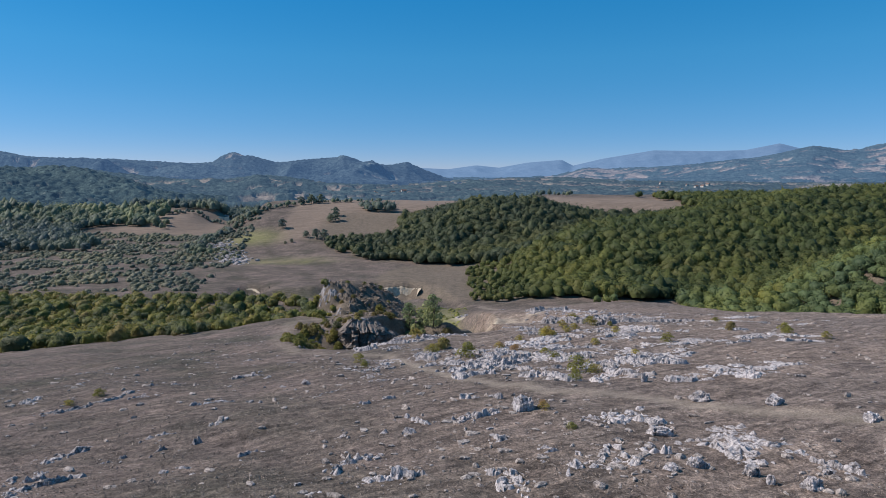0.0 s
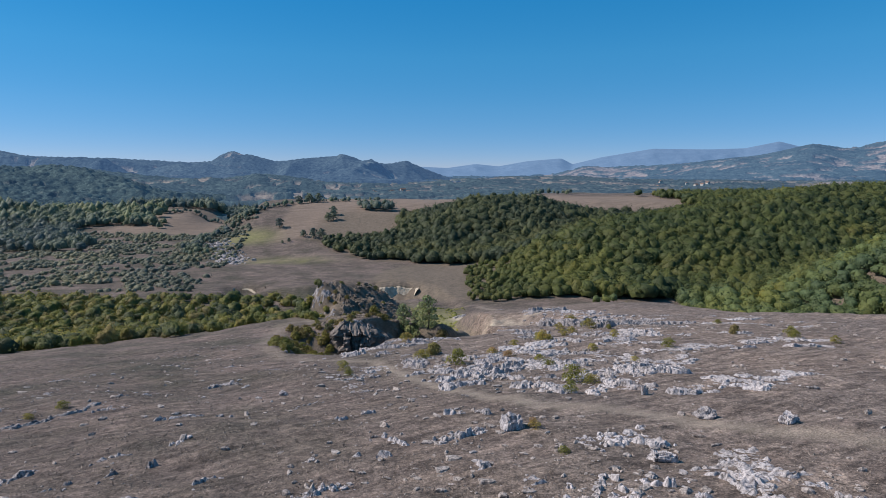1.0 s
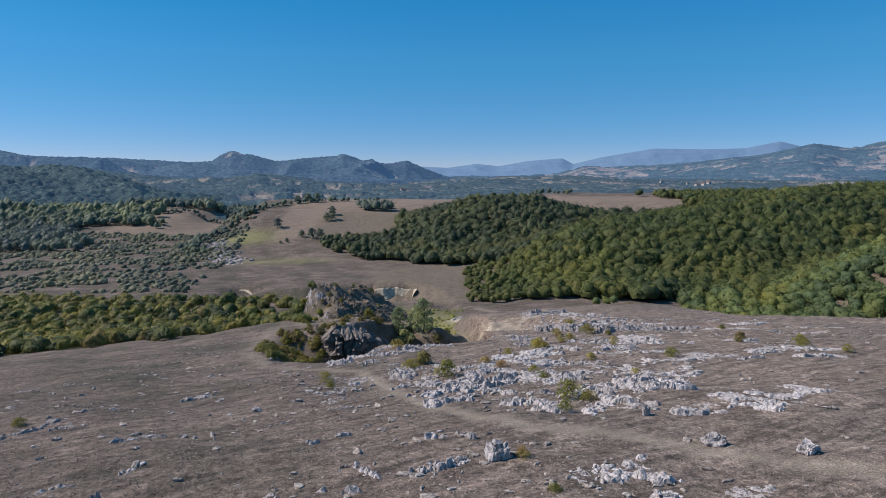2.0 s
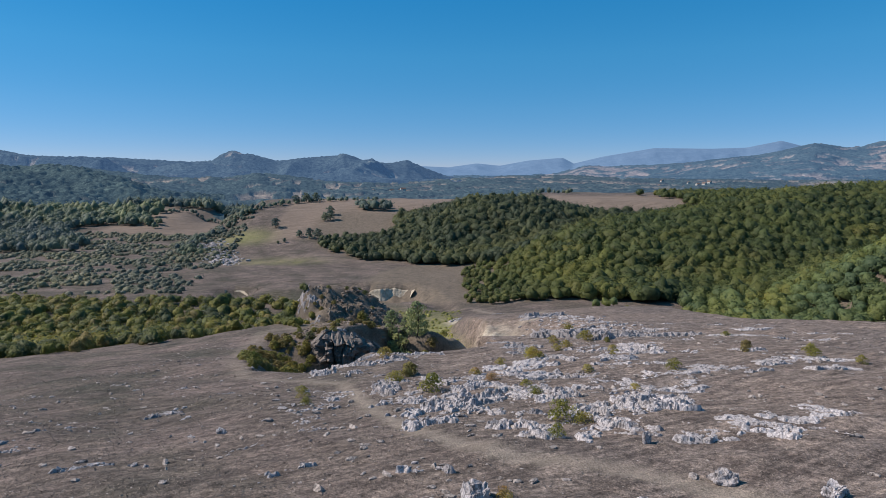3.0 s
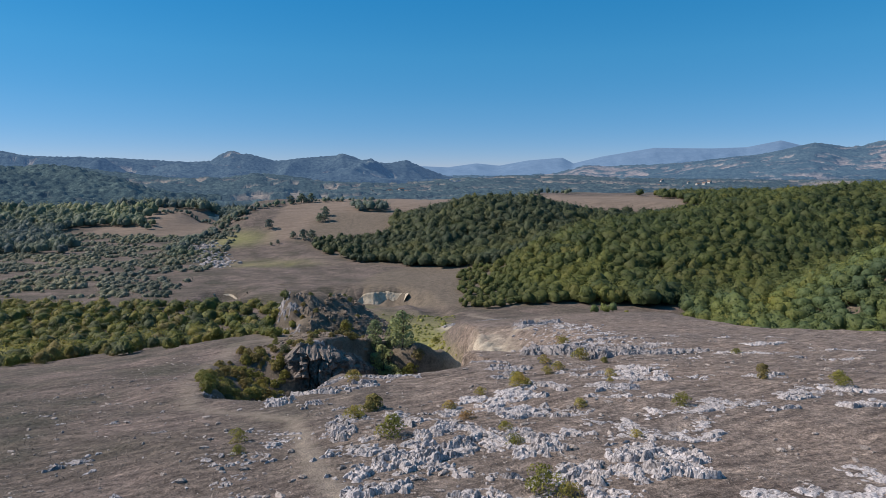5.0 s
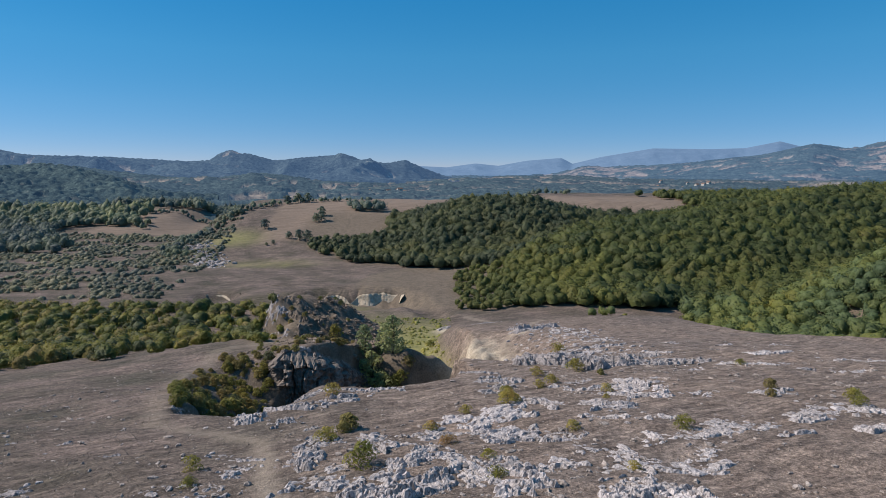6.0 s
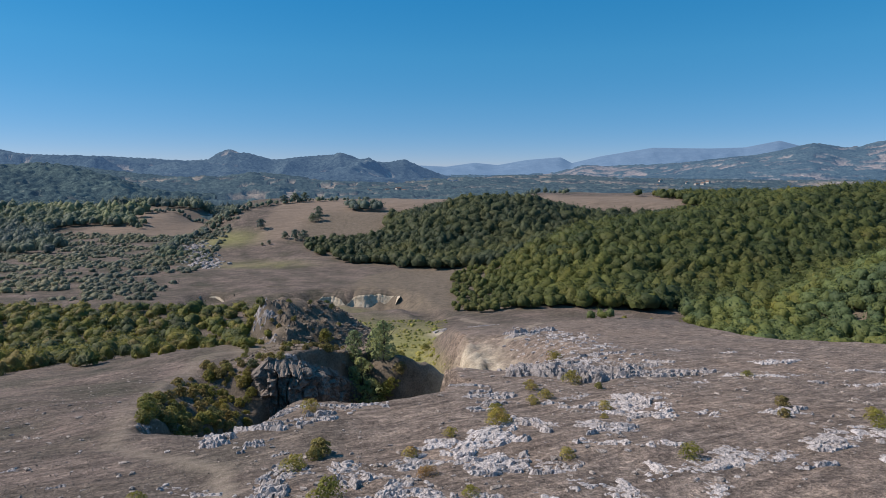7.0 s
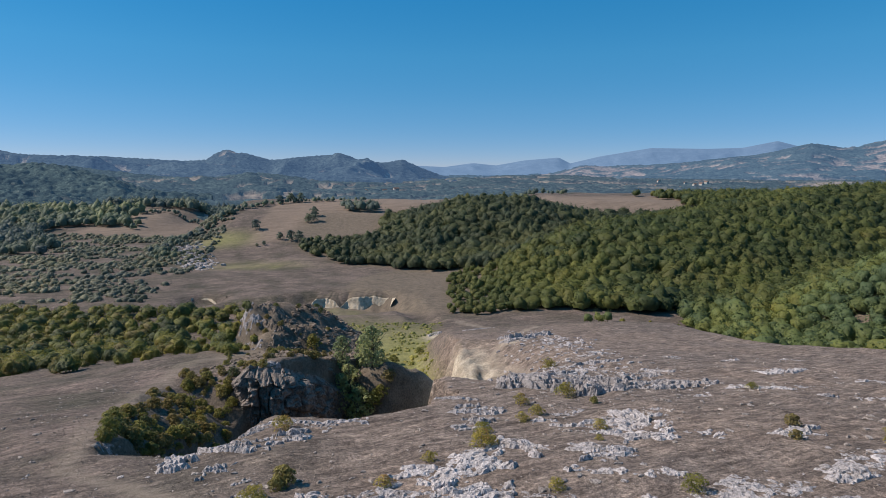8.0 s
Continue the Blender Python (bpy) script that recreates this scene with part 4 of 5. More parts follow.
def ledge_mesh(ax, ay, bx, by, depth, height, seed, rough, mat):
    """One ledge of limestone between two places: an uneven bed with a broken edge, cut by joints and runnels."""
    far = max(math.hypot(bx - ax, by - ay), 0.2)
    dx, dy = (bx - ax) / far, (by - ay) / far
    if dx < 0:
        ax, ay, dx, dy = bx, by, -dx, -dy
    cell = 0.045 if ay < 34 else 0.065 if ay < 46 else 0.09 if ay < 66 else 0.14
    m = 0.4 + 0.4 * depth
    sv, uv = np.arange(-m, far + m, cell), np.arange(-depth / 2 - m, depth / 2 + m, cell)
    S, U = np.meshgrid(sv, uv)
    X, Y = ax + dx * S - dy * U, ay + dy * S + dx * U
    shape, off = X.shape, seed * 7.13

    def n(fs, fu, k):
        return grain(np.stack([S.ravel() * fs + off, U.ravel() * fu + off, np.full(S.size, k * 3.7 + off)], -1), seed + k).reshape(shape)

    size = (0.32 + 0.13 * depth) * (1.3 if rough < 0.6 else 1)
    mid, gap, own, cu, cv = cells(S / (size * 2.1) + off, U / (size * 0.85), seed)
    e = np.minimum(depth / 2 - np.abs(U), np.minimum(S + 0.25, far + 0.25 - S))
    e = e + 0.8 * depth * (n(0.8, 1.0, 1) - 0.5) + 0.45 * (n(2.6, 2.6, 2) - 0.5) + 0.2 * (n(7, 7, 10) - 0.5) + 0.55 * (own - 0.62)
    # blocks of unequal height, each with its own lean, higher at the broken front
    lean = 0.18 * cu * (2 * ((own * 7.3) % 1) - 1) - 0.3 * cv * (0.3 + (own * 5.1) % 1)
    tall = height * (0.45 + 0.5 * own + lean) * np.clip(1.05 - 0.6 * (U / depth + 0.4), 0.25, 1.2)
    seam = smooth(0.0, 0.28, gap)
    runnel = np.clip(1 - np.abs(2 * n(7, 3.0, 6) - 1) * 2.2, 0, 1) * n(1.5, 1.5, 13)
    h = np.clip(tall, 0.04, 9) * smooth(0, 0.24, e) * (1 - (0.40 + 0.45 * rough) * (1 - seam))
    h = h - 0.05 - (0.05 + 0.11 * rough) * runnel * (0.4 + seam) + (0.19 if ay < 36 else 0.12) * (n(4, 4, 7) - 0.5) + (0.12 if ay < 36 else 0.07) * (n(9, 9, 12) - 0.5)
    keep = (e > -0.05) & (h > -0.1)
    Z = terrain(X, Y) + np.where(e > 0, h, -0.15)
    X = X + 0.05 * (n(6, 6, 8) - 0.5)
    Y = Y + 0.09 * (n(6, 6, 9) - 0.5)
    r, c = shape
    idx = np.arange(r * c).reshape(r, c)
    near = keep[:-1, :-1] | keep[:-1, 1:] | keep[1:, 1:] | keep[1:, :-1]
    faces = np.stack([idx[:-1, :-1], idx[:-1, 1:], idx[1:, 1:], idx[1:, :-1]], -1)[near]
    used, back = np.unique(faces, return_inverse=True)
    v = np.stack([X, Y, Z], -1).reshape(-1, 3)[used]
    return mesh_of("rock", v, back.reshape(-1, 4), mat)


def outcrop(label, lines, depth, height, rough, seed, group="limestone outcrops", bits=1.0, mat=None):
    """Ledges of limestone along lines, one thing with its rocks as parts."""
    rng = np.random.RandomState(seed)
    x0, y0 = lines[0][0]
    top = new("rock_outcrop")
    top.matrix_world = pose(x0, y0, ground_at(x0, y0))
    bpy.context.view_layer.update()
    count = 0
    for line in lines:
        for (ax, ay), (bx, by) in zip(line, line[1:]):
            far = math.hypot(bx - ax, by - ay)
            count += 1
            me = ledge_mesh(ax, ay, bx, by, depth * (1.4 + 0.8 * rng.rand()) * (0.8 if y0 < 36 else 1), (height if rough > 1.2 else min(height, 0.7 + 0.3 * (height - 0.7))) * (0.38 + 0.2 * rng.rand()) * (1.25 if y0 < 36 and rough == 1.0 else 1), 500 + seed * 20 + count, rough, mat or M_ROCK)
            ob = new("rock", me)
            ob.parent = top
            ob.matrix_parent_inverse = top.matrix_world.inverted()
            for _ in range(int(far * bits * 1.1) + 1):
                t, r = rng.rand(), 0.10 + 0.3 * rng.rand() ** 2
                set_rock(top, rng, NUBS, ax + (bx - ax) * t + 0.35 * rng.normal(), ay + (by - ay) * t + (depth * 0.6 + 0.2) * rng.normal(), r, 0.7 * r, 0.42 * r, 50 * rng.normal())
    return tagged(top, label, "rock", group)


LEDGE = "pale grey weathered limestone ledges in dry grass"
outcrop(LEDGE, [[(-0.8, 52), (0.8, 51.7)], [(-1, 55), (0, 54.6)], [(-0.5, 53.4), (0.8, 53)]], 1.3, 1.0, 1.0, 1)
outcrop(LEDGE, [[(0.3, 47.9), (2.9, 48), (4.6, 48.7)], [(1.5, 44), (3.1, 45.3), (4.9, 47.2), (6.8, 48.7)], [(1.4, 49.4), (2.5, 49.6)],
                [(3, 47), (4.6, 47.4)], [(4.2, 46), (6.6, 47.2)], [(3.2, 46.2), (4.4, 46.9)]], 0.95, 0.7, 1.0, 2)
outcrop(LEDGE, [[(2.3, 42.3), (3.8, 42.7), (4.2, 43.7)], [(3.8, 43.7), (4.8, 45.2), (6.8, 44.4)]], 0.9, 0.75, 1.0, 3)
outcrop(LEDGE, [[(2.8, 55.5), (4.8, 52.4)], [(4.5, 49.9), (7.2, 50.7), (8.5, 47.4)], [(5.1, 54.3), (6.8, 55.4)], [(7.7, 49.1), (8.6, 47)],
                [(4.8, 51), (6.5, 52)]], 1.0, 0.65, 1.0, 4)
outcrop(LEDGE, [[(6.9, 58.1), (8.3, 57.7), (12.5, 62.1), (13.9, 59.9)], [(6.5, 55.5), (9.2, 55), (11.1, 55.6)], [(8, 56.5), (11, 58.5)],
                [(9, 53.6), (11.5, 54.2)]], 1.1, 0.6, 0.45, 5)
outcrop(LEDGE, [[(8.9, 48.8), (10.9, 48.9)], [(9.1, 46.1), (10.3, 45.8)], [(11.1, 49.3), (12.2, 48.9)], [(12.3, 53.6), (13.9, 53.1)],
                [(9.3, 47.4), (10.6, 47.3)]], 1.1, 0.7, 1.0, 6)
outcrop(LEDGE, [[(6, 41.7), (7.3, 41.5), (8, 40.6)], [(7.6, 39.8), (8.6, 39.3)], [(7.4, 43.1), (7.8, 43.1)], [(9.1, 42.4), (9.9, 42.7)],
                [(7.9, 40.6), (8.8, 40.3)], [(9.3, 39.8), (10, 39.4)]], 0.95, 0.75, 1.0, 7)
outcrop(LEDGE, [[(9.8, 42.3), (11.3, 43.9), (11.9, 43.6)], [(10, 41.4), (11.3, 42.3), (11.9, 42.1)], [(10.6, 40.9), (11.6, 40.2), (12.6, 38.6)]], 0.8, 0.75, 1.0, 8)
outcrop("massive pale limestone ledge with a dark cleft", [[(12.6, 45.3), (15.2, 46.2)], [(13.1, 43.3), (14, 42.9), (15.3, 42.8)], [(14.4, 44.9), (16, 45)]], 1.5, 0.95, 1.0, 9)
outcrop(LEDGE, [[(12.9, 50.8), (14.7, 50.8), (14.3, 48)], [(16.6, 53), (16.9, 51.7)]], 0.9, 0.5, 0.45, 10)
outcrop("flat pale limestone slabs flush with the turf", [[(17.7, 51.6), (20.2, 53.1), (23.2, 53.9)], [(25.2, 55.4), (28, 56.6), (31.6, 57.7)], [(15.5, 48.6), (19, 50)]], 1.3, 0.4, 0.45, 11)
outcrop("flat pale limestone slabs flush with the turf", [[(17.5, 40.2), (18.1, 39.4), (19.4, 39.1)], [(15.6, 39.8), (16.4, 38.7), (17.4, 38.1)], [(20.6, 42.8), (21.7, 42.4)],
                [(20.6, 40.8), (21.4, 40.4)], [(13.7, 38.5), (15.3, 38)]], 1.1, 0.38, 0.45, 12)
outcrop(LEDGE, [[(15.3, 60), (17.3, 58.5)], [(18.7, 64.3), (20.6, 61.3)], [(15.2, 65.9), (18.4, 64.8)], [(26.3, 60.9), (29.6, 63.4)], [(27.4, 53), (30.3, 53.4)]], 0.9, 0.55, 0.45, 13)
outcrop(LEDGE, [[(-5.4, 47.4), (-4.2, 48.9)], [(-4.2, 46.3), (-2.7, 48.5)], [(-4, 44.5), (-2.6, 45.3)], [(-4.8, 53.9), (-2.3, 52.3)], [(-3.2, 50.2), (-2.3, 51.5)]], 0.6, 0.38, 1.0, 14)
LOW = "low grey limestone rib in dry turf"
for n, line in enumerate(([(-13.9, 27.6), (-13.1, 28.1)], [(-12.7, 26.2), (-12.4, 27.1), (-11.8, 28.1)], [(-14.5, 30.6), (-13.4, 32.3)],
                          [(-10.2, 30.6), (-9.3, 31.9)], [(-20.4, 38.8), (-17.9, 42), (-17.8, 43.7)], [(-23.5, 42.5), (-23.6, 44.2)],
                          [(-11.5, 38.5), (-10, 38.9)], [(-9, 34.3), (-8.7, 34.9)], [(-13.4, 49), (-12.4, 51)])):
    outcrop(LOW, [line], 0.5, 0.42, 0.8, 20 + n, "low limestone ribs", 0.7, M_GREYROCK)
for n, line in enumerate(([(-2.1, 26.4), (-1.5, 27.4), (-0.5, 27.9)], [(-0.9, 25), (-0.1, 24.9)], [(0.1, 25.3), (0.7, 25.2)],
                          [(0, 32.4), (0.8, 31.6)], [(-0.6, 30.8), (-0.3, 30.5)], [(-2.5, 36.5), (-1.2, 37.3)], [(2.4, 31.8), (3.8, 32.2)],
                          [(2.5, 35.5), (4.2, 35.2)], [(0.1, 30.3), (0.5, 30.1)], [(8.1, 25.9), (9.2, 25.9)], [(7.1, 25.1), (7.3, 24.6)],
                          [(3.1, 29), (3.5, 28)], [(12.5, 24.9), (13.3, 24.3)], [(5.4, 25.1), (5.5, 24.4)])):
    outcrop(LOW, [line], 0.5, 0.5, 1.0, 40 + n, "low limestone ribs", 2.0)
outcrop("flat grey limestone slab in the turf", [[(-2.6, 24), (-1.4, 23.9)]], 0.9, 0.3, 0.45, 60)
outcrop(LEDGE, [[(3.4, 25), (3.5, 23.6), (3.6, 22.5)]], 0.5, 0.45, 1.0, 61)
outcrop(LEDGE, [[(4.7, 25.8), (5.2, 26), (5.7, 25.9)], [(7, 26.4), (6.2, 24.5)]], 0.5, 0.45, 1.0, 62)
outcrop("flat grey limestone slab in the turf", [[(7.5, 30.1), (9.6, 30.7)]], 1.0, 0.45, 0.45, 63)
outcrop("broad pale limestone slab in the turf", [[(12, 29.4), (11.4, 27.4)], [(11.0, 27.2), (11.6, 25.4)]], 1.2, 0.35, 0.45, 64)
rng = np.random.RandomState(70)
for x, y, w, h in ((4.95, 32.3, 1.15, 0.9), (12.8, 33.4, 1.15, 0.7), (9.25, 28.3, 1.1, 0.62), (15.2, 31.7, 1.0, 0.55), (9, 24.5, 0.75, 0.5), (10.2, 23.7, 0.6, 0.5),
                   (11.1, 22.4, 0.65, 0.5), (17, 28.5, 0.8, 0.5), (11.7, 37.4, 0.55, 0.8), (12.2, 23.5, 0.4, 0.4), (10.25, 22.8, 0.3, 0.4), (-6.9, 43.4, 0.8, 0.4), (8.05, 24, 0.6, 0.35)):
    ob = set_rock(None, rng, BLOCKS, x, y, w * 0.7, w * 0.5, h * 0.8, 15 * rng.normal(), 0.3)
    ob.name = "boulder"
    tagged(ob, "pale grooved limestone boulder in dry grass", "boulder", "boulders")

rng = np.random.RandomState(73)
for n in range(46):
    x, y = rng.uniform(13, 50), rng.uniform(52, 98)
    if in_hole(x, y) > 0 or abs(x - 8) > 0.7 * (y - 30):
        continue
    long, turn = 0.5 + 1.6 * rng.rand(), 0.25 + 0.3 * rng.normal()
    outcrop("low pale limestone slabs on the open slope", [[(x, y), (x + long * math.cos(turn), y + long * math.sin(turn))]], 0.6, 0.42, 0.7, 200 + n, "low limestone ribs", 0.8)
for n in range(64):
    x, y = rng.uniform(-30, -1), rng.uniform(25, 62)
    if abs(x - 4) > 0.72 * (y - 8):
        continue
    long = 0.25 + 0.9 * rng.rand() ** 2
    outcrop(LOW, [[(x, y), (x + long * 0.85, y + long * 0.5)]], 0.32, 0.3, 0.8, 260 + n, "low limestone ribs", 0.7, M_GREYROCK)

# the rim of the sink hole and the crags east of it
RIM = ([(-5.2, 66.2), (-4.0, 65.6)], [(-3.8, 64.6), (-2.6, 65)], [(-1.8, 63.6), (-0.6, 64)], [(-1, 66.6), (0.2, 66.9)], [(0.6, 67.7), (1.8, 68)],
       [(-3.6, 67.6), (-2.2, 68.2)], [(9.8, 71.6), (11, 72)], [(11, 69.6), (12.4, 70)], [(10.5, 67.2), (11.8, 67.5)])
outcrop("grey limestone crest on the sink hole's rim", [[(-6, 60.9), (-5.9, 62.9), (-6.2, 66.1), (-6.3, 68.5)], [(-6.1, 65.9), (-3.6, 63.8), (-1.9, 63.3)],
        [(-3.4, 59.9), (-2.4, 60.3)], [(-1.6, 64.5), (0.6, 65.1)]], 0.9, 0.9, 1.0, 80)
outcrop("grey limestone edge of the sink hole", [[(-4.4, 69.6), (0.3, 69.2), (3.8, 69)], [(8.2, 75.5), (11.2, 75.1)], [(9.4, 70.2), (12.2, 71.1)], [(9.3, 65.8), (11.1, 66.3)]], 0.8, 0.55, 1.0, 81)
outcrop("grey limestone edge beside the bushes", [[(-12.9, 67.2), (-13, 69.6)], [(-12.4, 66.3), (-11.5, 65.6)]], 0.5, 0.6, 1.0, 82, mat=M_GREYROCK)
outcrop("steep ribbed limestone crag on the slope", [[(13.6, 81.5), (15.4, 79), (17, 77.2)], [(17.1, 76.6), (19.6, 76.3), (22.2, 76.2)], [(15.2, 82.5), (18.5, 79.8)], [(19.5, 79), (23, 78.6)], [(14.5, 85), (18, 83)]], 1.4, 1.5, 1.25, 83, bits=2.4, mat=M_GREYROCK)
outcrop("low ribbed limestone crag on the slope", [[(22.4, 76), (25.5, 76.8), (28.6, 78.2)], [(17.8, 83.4), (20.1, 84.8)], [(23.5, 78.6), (28, 80)], [(28, 78.5), (31, 79.5)], [(19, 81.5), (24, 81)], [(24.5, 82.5), (28, 83.5)]], 1.1, 0.9, 1.25, 84, bits=2.4, mat=M_GREYROCK)
outcrop(LEDGE, [[(17.6, 66.1), (19.4, 65.2), (20.1, 67.6)], [(18.6, 61.7), (20.9, 62)], [(15.9, 59), (17.9, 59.1)], [(16.5, 63.5), (18.5, 63.2)]], 1.0, 0.6, 0.45, 85)
outcrop(LEDGE, [[(27.8, 86.1), (29.8, 84.4)], [(22, 91.5), (26.5, 92.9)], [(27.3, 103), (29.8, 103.2)], [(24, 97), (26, 99)]], 0.7, 0.7, 1.0, 86)
outcrop(LEDGE, [[(31.4, 76.8), (35.5, 75.5)], [(37.9, 84.1), (42.7, 86)], [(38, 71.8), (40.4, 71.8)], [(44, 80), (48, 79)]], 0.9, 0.4, 0.45, 87)
outcrop("white limestone patch on the far slope", [[(18.5, 126), (21.5, 127)], [(24, 135), (27, 137)], [(14, 170), (20, 172)], [(5, 184), (8, 186)]], 1.6, 1.6, 0.6, 88)


def cliff():
    """The rock wall at the back of the sink hole: one broken face, cut by joints into blocks, with a rough brow."""
    line = [(-13.4, 98), (-13.2, 95.4), (-12.7, 93.6), (-11.8, 92.9), (-10.4, 93.2), (-9.2, 93.5), (-8.1, 93.9), (-7.3, 95.2), (-6.9, 98), (-6, 101.5), (-4.8, 105), (-3.6, 108), (-2.5, 111)]
    tops = [-10.6, -10, -9.5, -9.2, -9.4, -9.5, -9.7, -10.2, -11.4, -13.2, -15.2, -17, -19]
    far = np.concatenate([[0], np.cumsum([math.hypot(b[0] - a[0], b[1] - a[1]) for a, b in zip(line, line[1:])])])
    s = np.arange(0, far[-1], 0.13)
    px, py, hi = np.interp(s, far, [q[0] for q in line]), np.interp(s, far, [q[1] for q in line]), np.interp(s, far, tops)
    nx, ny = np.gradient(py, s), -np.gradient(px, s)
    hi = hi + 0.25 * waves(s, s * 0, 3.5, 92) + 0.08 * waves(s, s * 0, 1.1, 93)
    f = np.linspace(0, 1, 120)[:, None]
    Z = -29 + (hi[None, :] + 29) * f
    S = np.broadcast_to(s[None, :], Z.shape)

    def n(a, b, k):
        return grain(np.stack([S.ravel() * a + 31, Z.ravel() * b + 17, np.full(S.size, k * 3.3)], -1), 900 + k).reshape(Z.shape)

    warp = 0.8 * (n(0.9, 0.9, 1) - 0.5)
    ci, cj = (S * 0.75 + warp), (Z * 0.42 + 1.4 * (n(0.5, 0.4, 2) - 0.5))
    blocks = lattice(np.floor(ci).astype(np.int64), np.floor(cj).astype(np.int64), 3, 77)
    seam = np.minimum(np.minimum(ci % 1, 1 - ci % 1) / 0.75, np.minimum(cj % 1, 1 - cj % 1) / 0.42)
    out = 1.3 * blocks + 1.2 * (n(0.35, 0.3, 4) - 0.5) - 0.7 * smooth(0.16, 0.0, seam) + 0.45 * (n(1.3, 0.28, 5) - 0.5) + 0.6 * (n(2.6, 1.9, 6) - 0.5) + 0.5 * (n(6, 4.5, 7) - 0.5)
    out = out * (0.25 + 0.75 * smooth(1.0, 0.9, f)) - 0.7 * smooth(0.93, 1.0, f)
    X, Y = px + nx * out, py + ny * out
    X, Y, Z = (np.concatenate([a, b]) for a, b in ((X, px[None] - nx * 2.2), (Y, py[None] - ny * 2.2), (Z, hi[None] - 1.6)))
    idx = np.arange(X.size).reshape(X.shape)
    faces = np.stack([idx[:-1, :-1], idx[:-1, 1:], idx[1:, 1:], idx[1:, :-1]], -1).reshape(-1, 4)
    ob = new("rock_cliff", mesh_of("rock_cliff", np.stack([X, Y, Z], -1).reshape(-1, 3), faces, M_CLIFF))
    return tagged(ob, "grey jointed limestone cliff of the sink hole", "cliff", kind="structure")


cliff()
outcrop("craggy limestone knoll beyond the sink hole", [[(-20, 124.5), (-17, 123)], [(-19, 123.5), (-15.5, 123.2)], [(-18.5, 120.5), (-15.5, 119.5)], [(-13, 121), (-10, 120)], [(-14.5, 114), (-11, 111)], [(-9, 117), (-6, 117.5)], [(-12, 105), (-9, 103)], [(-8, 110), (-5, 109)], [(-16, 117), (-13, 116.5)], [(-11, 116), (-8, 114)]], 0.8, 1.2, 1.3, 91, bits=2.0, mat=M_DARKROCK)


outcrop("pale rock face on the slope above the gully", [[(19.5, 129), (22, 130.5)], [(21.5, 131), (24.5, 133)], [(24, 135.5), (27, 137)]], 1.3, 1.9, 1.25, 93)
outcrop("grey broken rock at the knoll's steep end", [[(-22.5, 119.5), (-19.5, 118.5)], [(-21.5, 121.5), (-18.5, 120.5)], [(-20.5, 116.8), (-17.5, 116)], [(-23, 122.5), (-21, 123)]], 0.8, 0.9, 1.25, 94, mat=M_GREYROCK)
for n, line in enumerate(RIM):
    outcrop("grey blocky limestone on the near rim of the sink hole", [line], 0.75, 0.85, 1.0, 330 + n, "rim outcrops", 2.2, M_GREYROCK)
outcrop("grey broken crest of the cliff", [[(-13.2, 96), (-11, 95.6)], [(-11, 95.6), (-8.6, 96.2)], [(-12.5, 98), (-9, 98.2)]], 0.9, 1.2, 1.0, 92, mat=M_GREYROCK)


def loose(name, label, pts, sizes, seed, mat=None):
    """Uncounted loose stones in one mesh."""
    rng = np.random.RandomState(seed)
    vs, fs, n = [], [], 0
    zs = terrain(pts[:, 0], pts[:, 1])
    bases = []
    for me in CHIPS:
        v = np.zeros(len(me.vertices) * 3, np.float32)
        me.vertices.foreach_get("co", v)
        bases.append(v.reshape(-1, 3))
    f0 = BALLS[1][1]
    for (x, y), z, s in zip(pts, zs, sizes):
        v = bases[rng.randint(len(bases))] * (s * (0.6 + 0.7 * rng.rand()), s * (0.35 + 0.4 * rng.rand()), s * (0.3 + 0.35 * rng.rand()))
        a = rng.rand() * 6.28 if rng.rand() < 0.4 else 0.4 * rng.normal()
        c, d = math.cos(a), math.sin(a)
        vs.append(np.stack([v[:, 0] * c - v[:, 1] * d + x, v[:, 0] * d + v[:, 1] * c + y, v[:, 2] + z + s * 0.08], -1))
        fs.append(f0 + n)
        n += len(v)
    me = mesh_of(name, np.concatenate(vs), np.concatenate(fs), mat or M_ROCK)
    return tagged(new(name, me), label, "stones", kind="stuff")


def stones():
    rng = np.random.RandomState(95)
    x, y = rng.uniform(-30, 45, 90000), rng.uniform(17, 100, 90000)
    dense = 0.11 + 0.75 * bell(np.hypot((x - 5) / 13, (y - 27) / 10)) + 0.5 * bell(np.hypot((x - 8) / 16, (y - 48) / 14))
    dense = dense + 0.5 * bell(np.hypot((x - 23) / 14, (y - 80) / 20)) + 0.25 * bell(np.hypot((x + 4) / 8, (y - 64) / 7))
    dense = dense * (0.35 + np.clip(waves(x, y, 4.5, 96) + 0.3, 0, 1.4))
    t, tw, _ = along(x, y, TRAIL)
    ok = (rng.rand(len(x)) < dense * 0.5) & (t > tw * 1.4) & (in_hole(x, y) < 0.1) & (np.abs(x - 4) < 0.8 * (y - 5) + 3)
    pts = np.stack([x[ok], y[ok]], -1)[:12000]
    sizes = 0.04 + 0.22 * rng.rand(len(pts)) ** 3.5
    return loose("loose_stones", "small pale limestone stones strewn over dry turf", pts, sizes, 97, M_STONE)


stones()


def bed_stones():
    """Pale stones of the dry stream in the valley."""
    rng = np.random.RandomState(101)
    t = rng.rand(420)
    x, y = -127 + 31 * t + 3.5 * rng.normal(size=420), 345 - 48 * t + 5 * rng.normal(size=420)
    return loose("loose_stones", "pale stones strewn along the dry stream", np.stack([x, y], -1), 0.4 + 1.2 * rng.rand(420) ** 2, 102)


bed_stones()


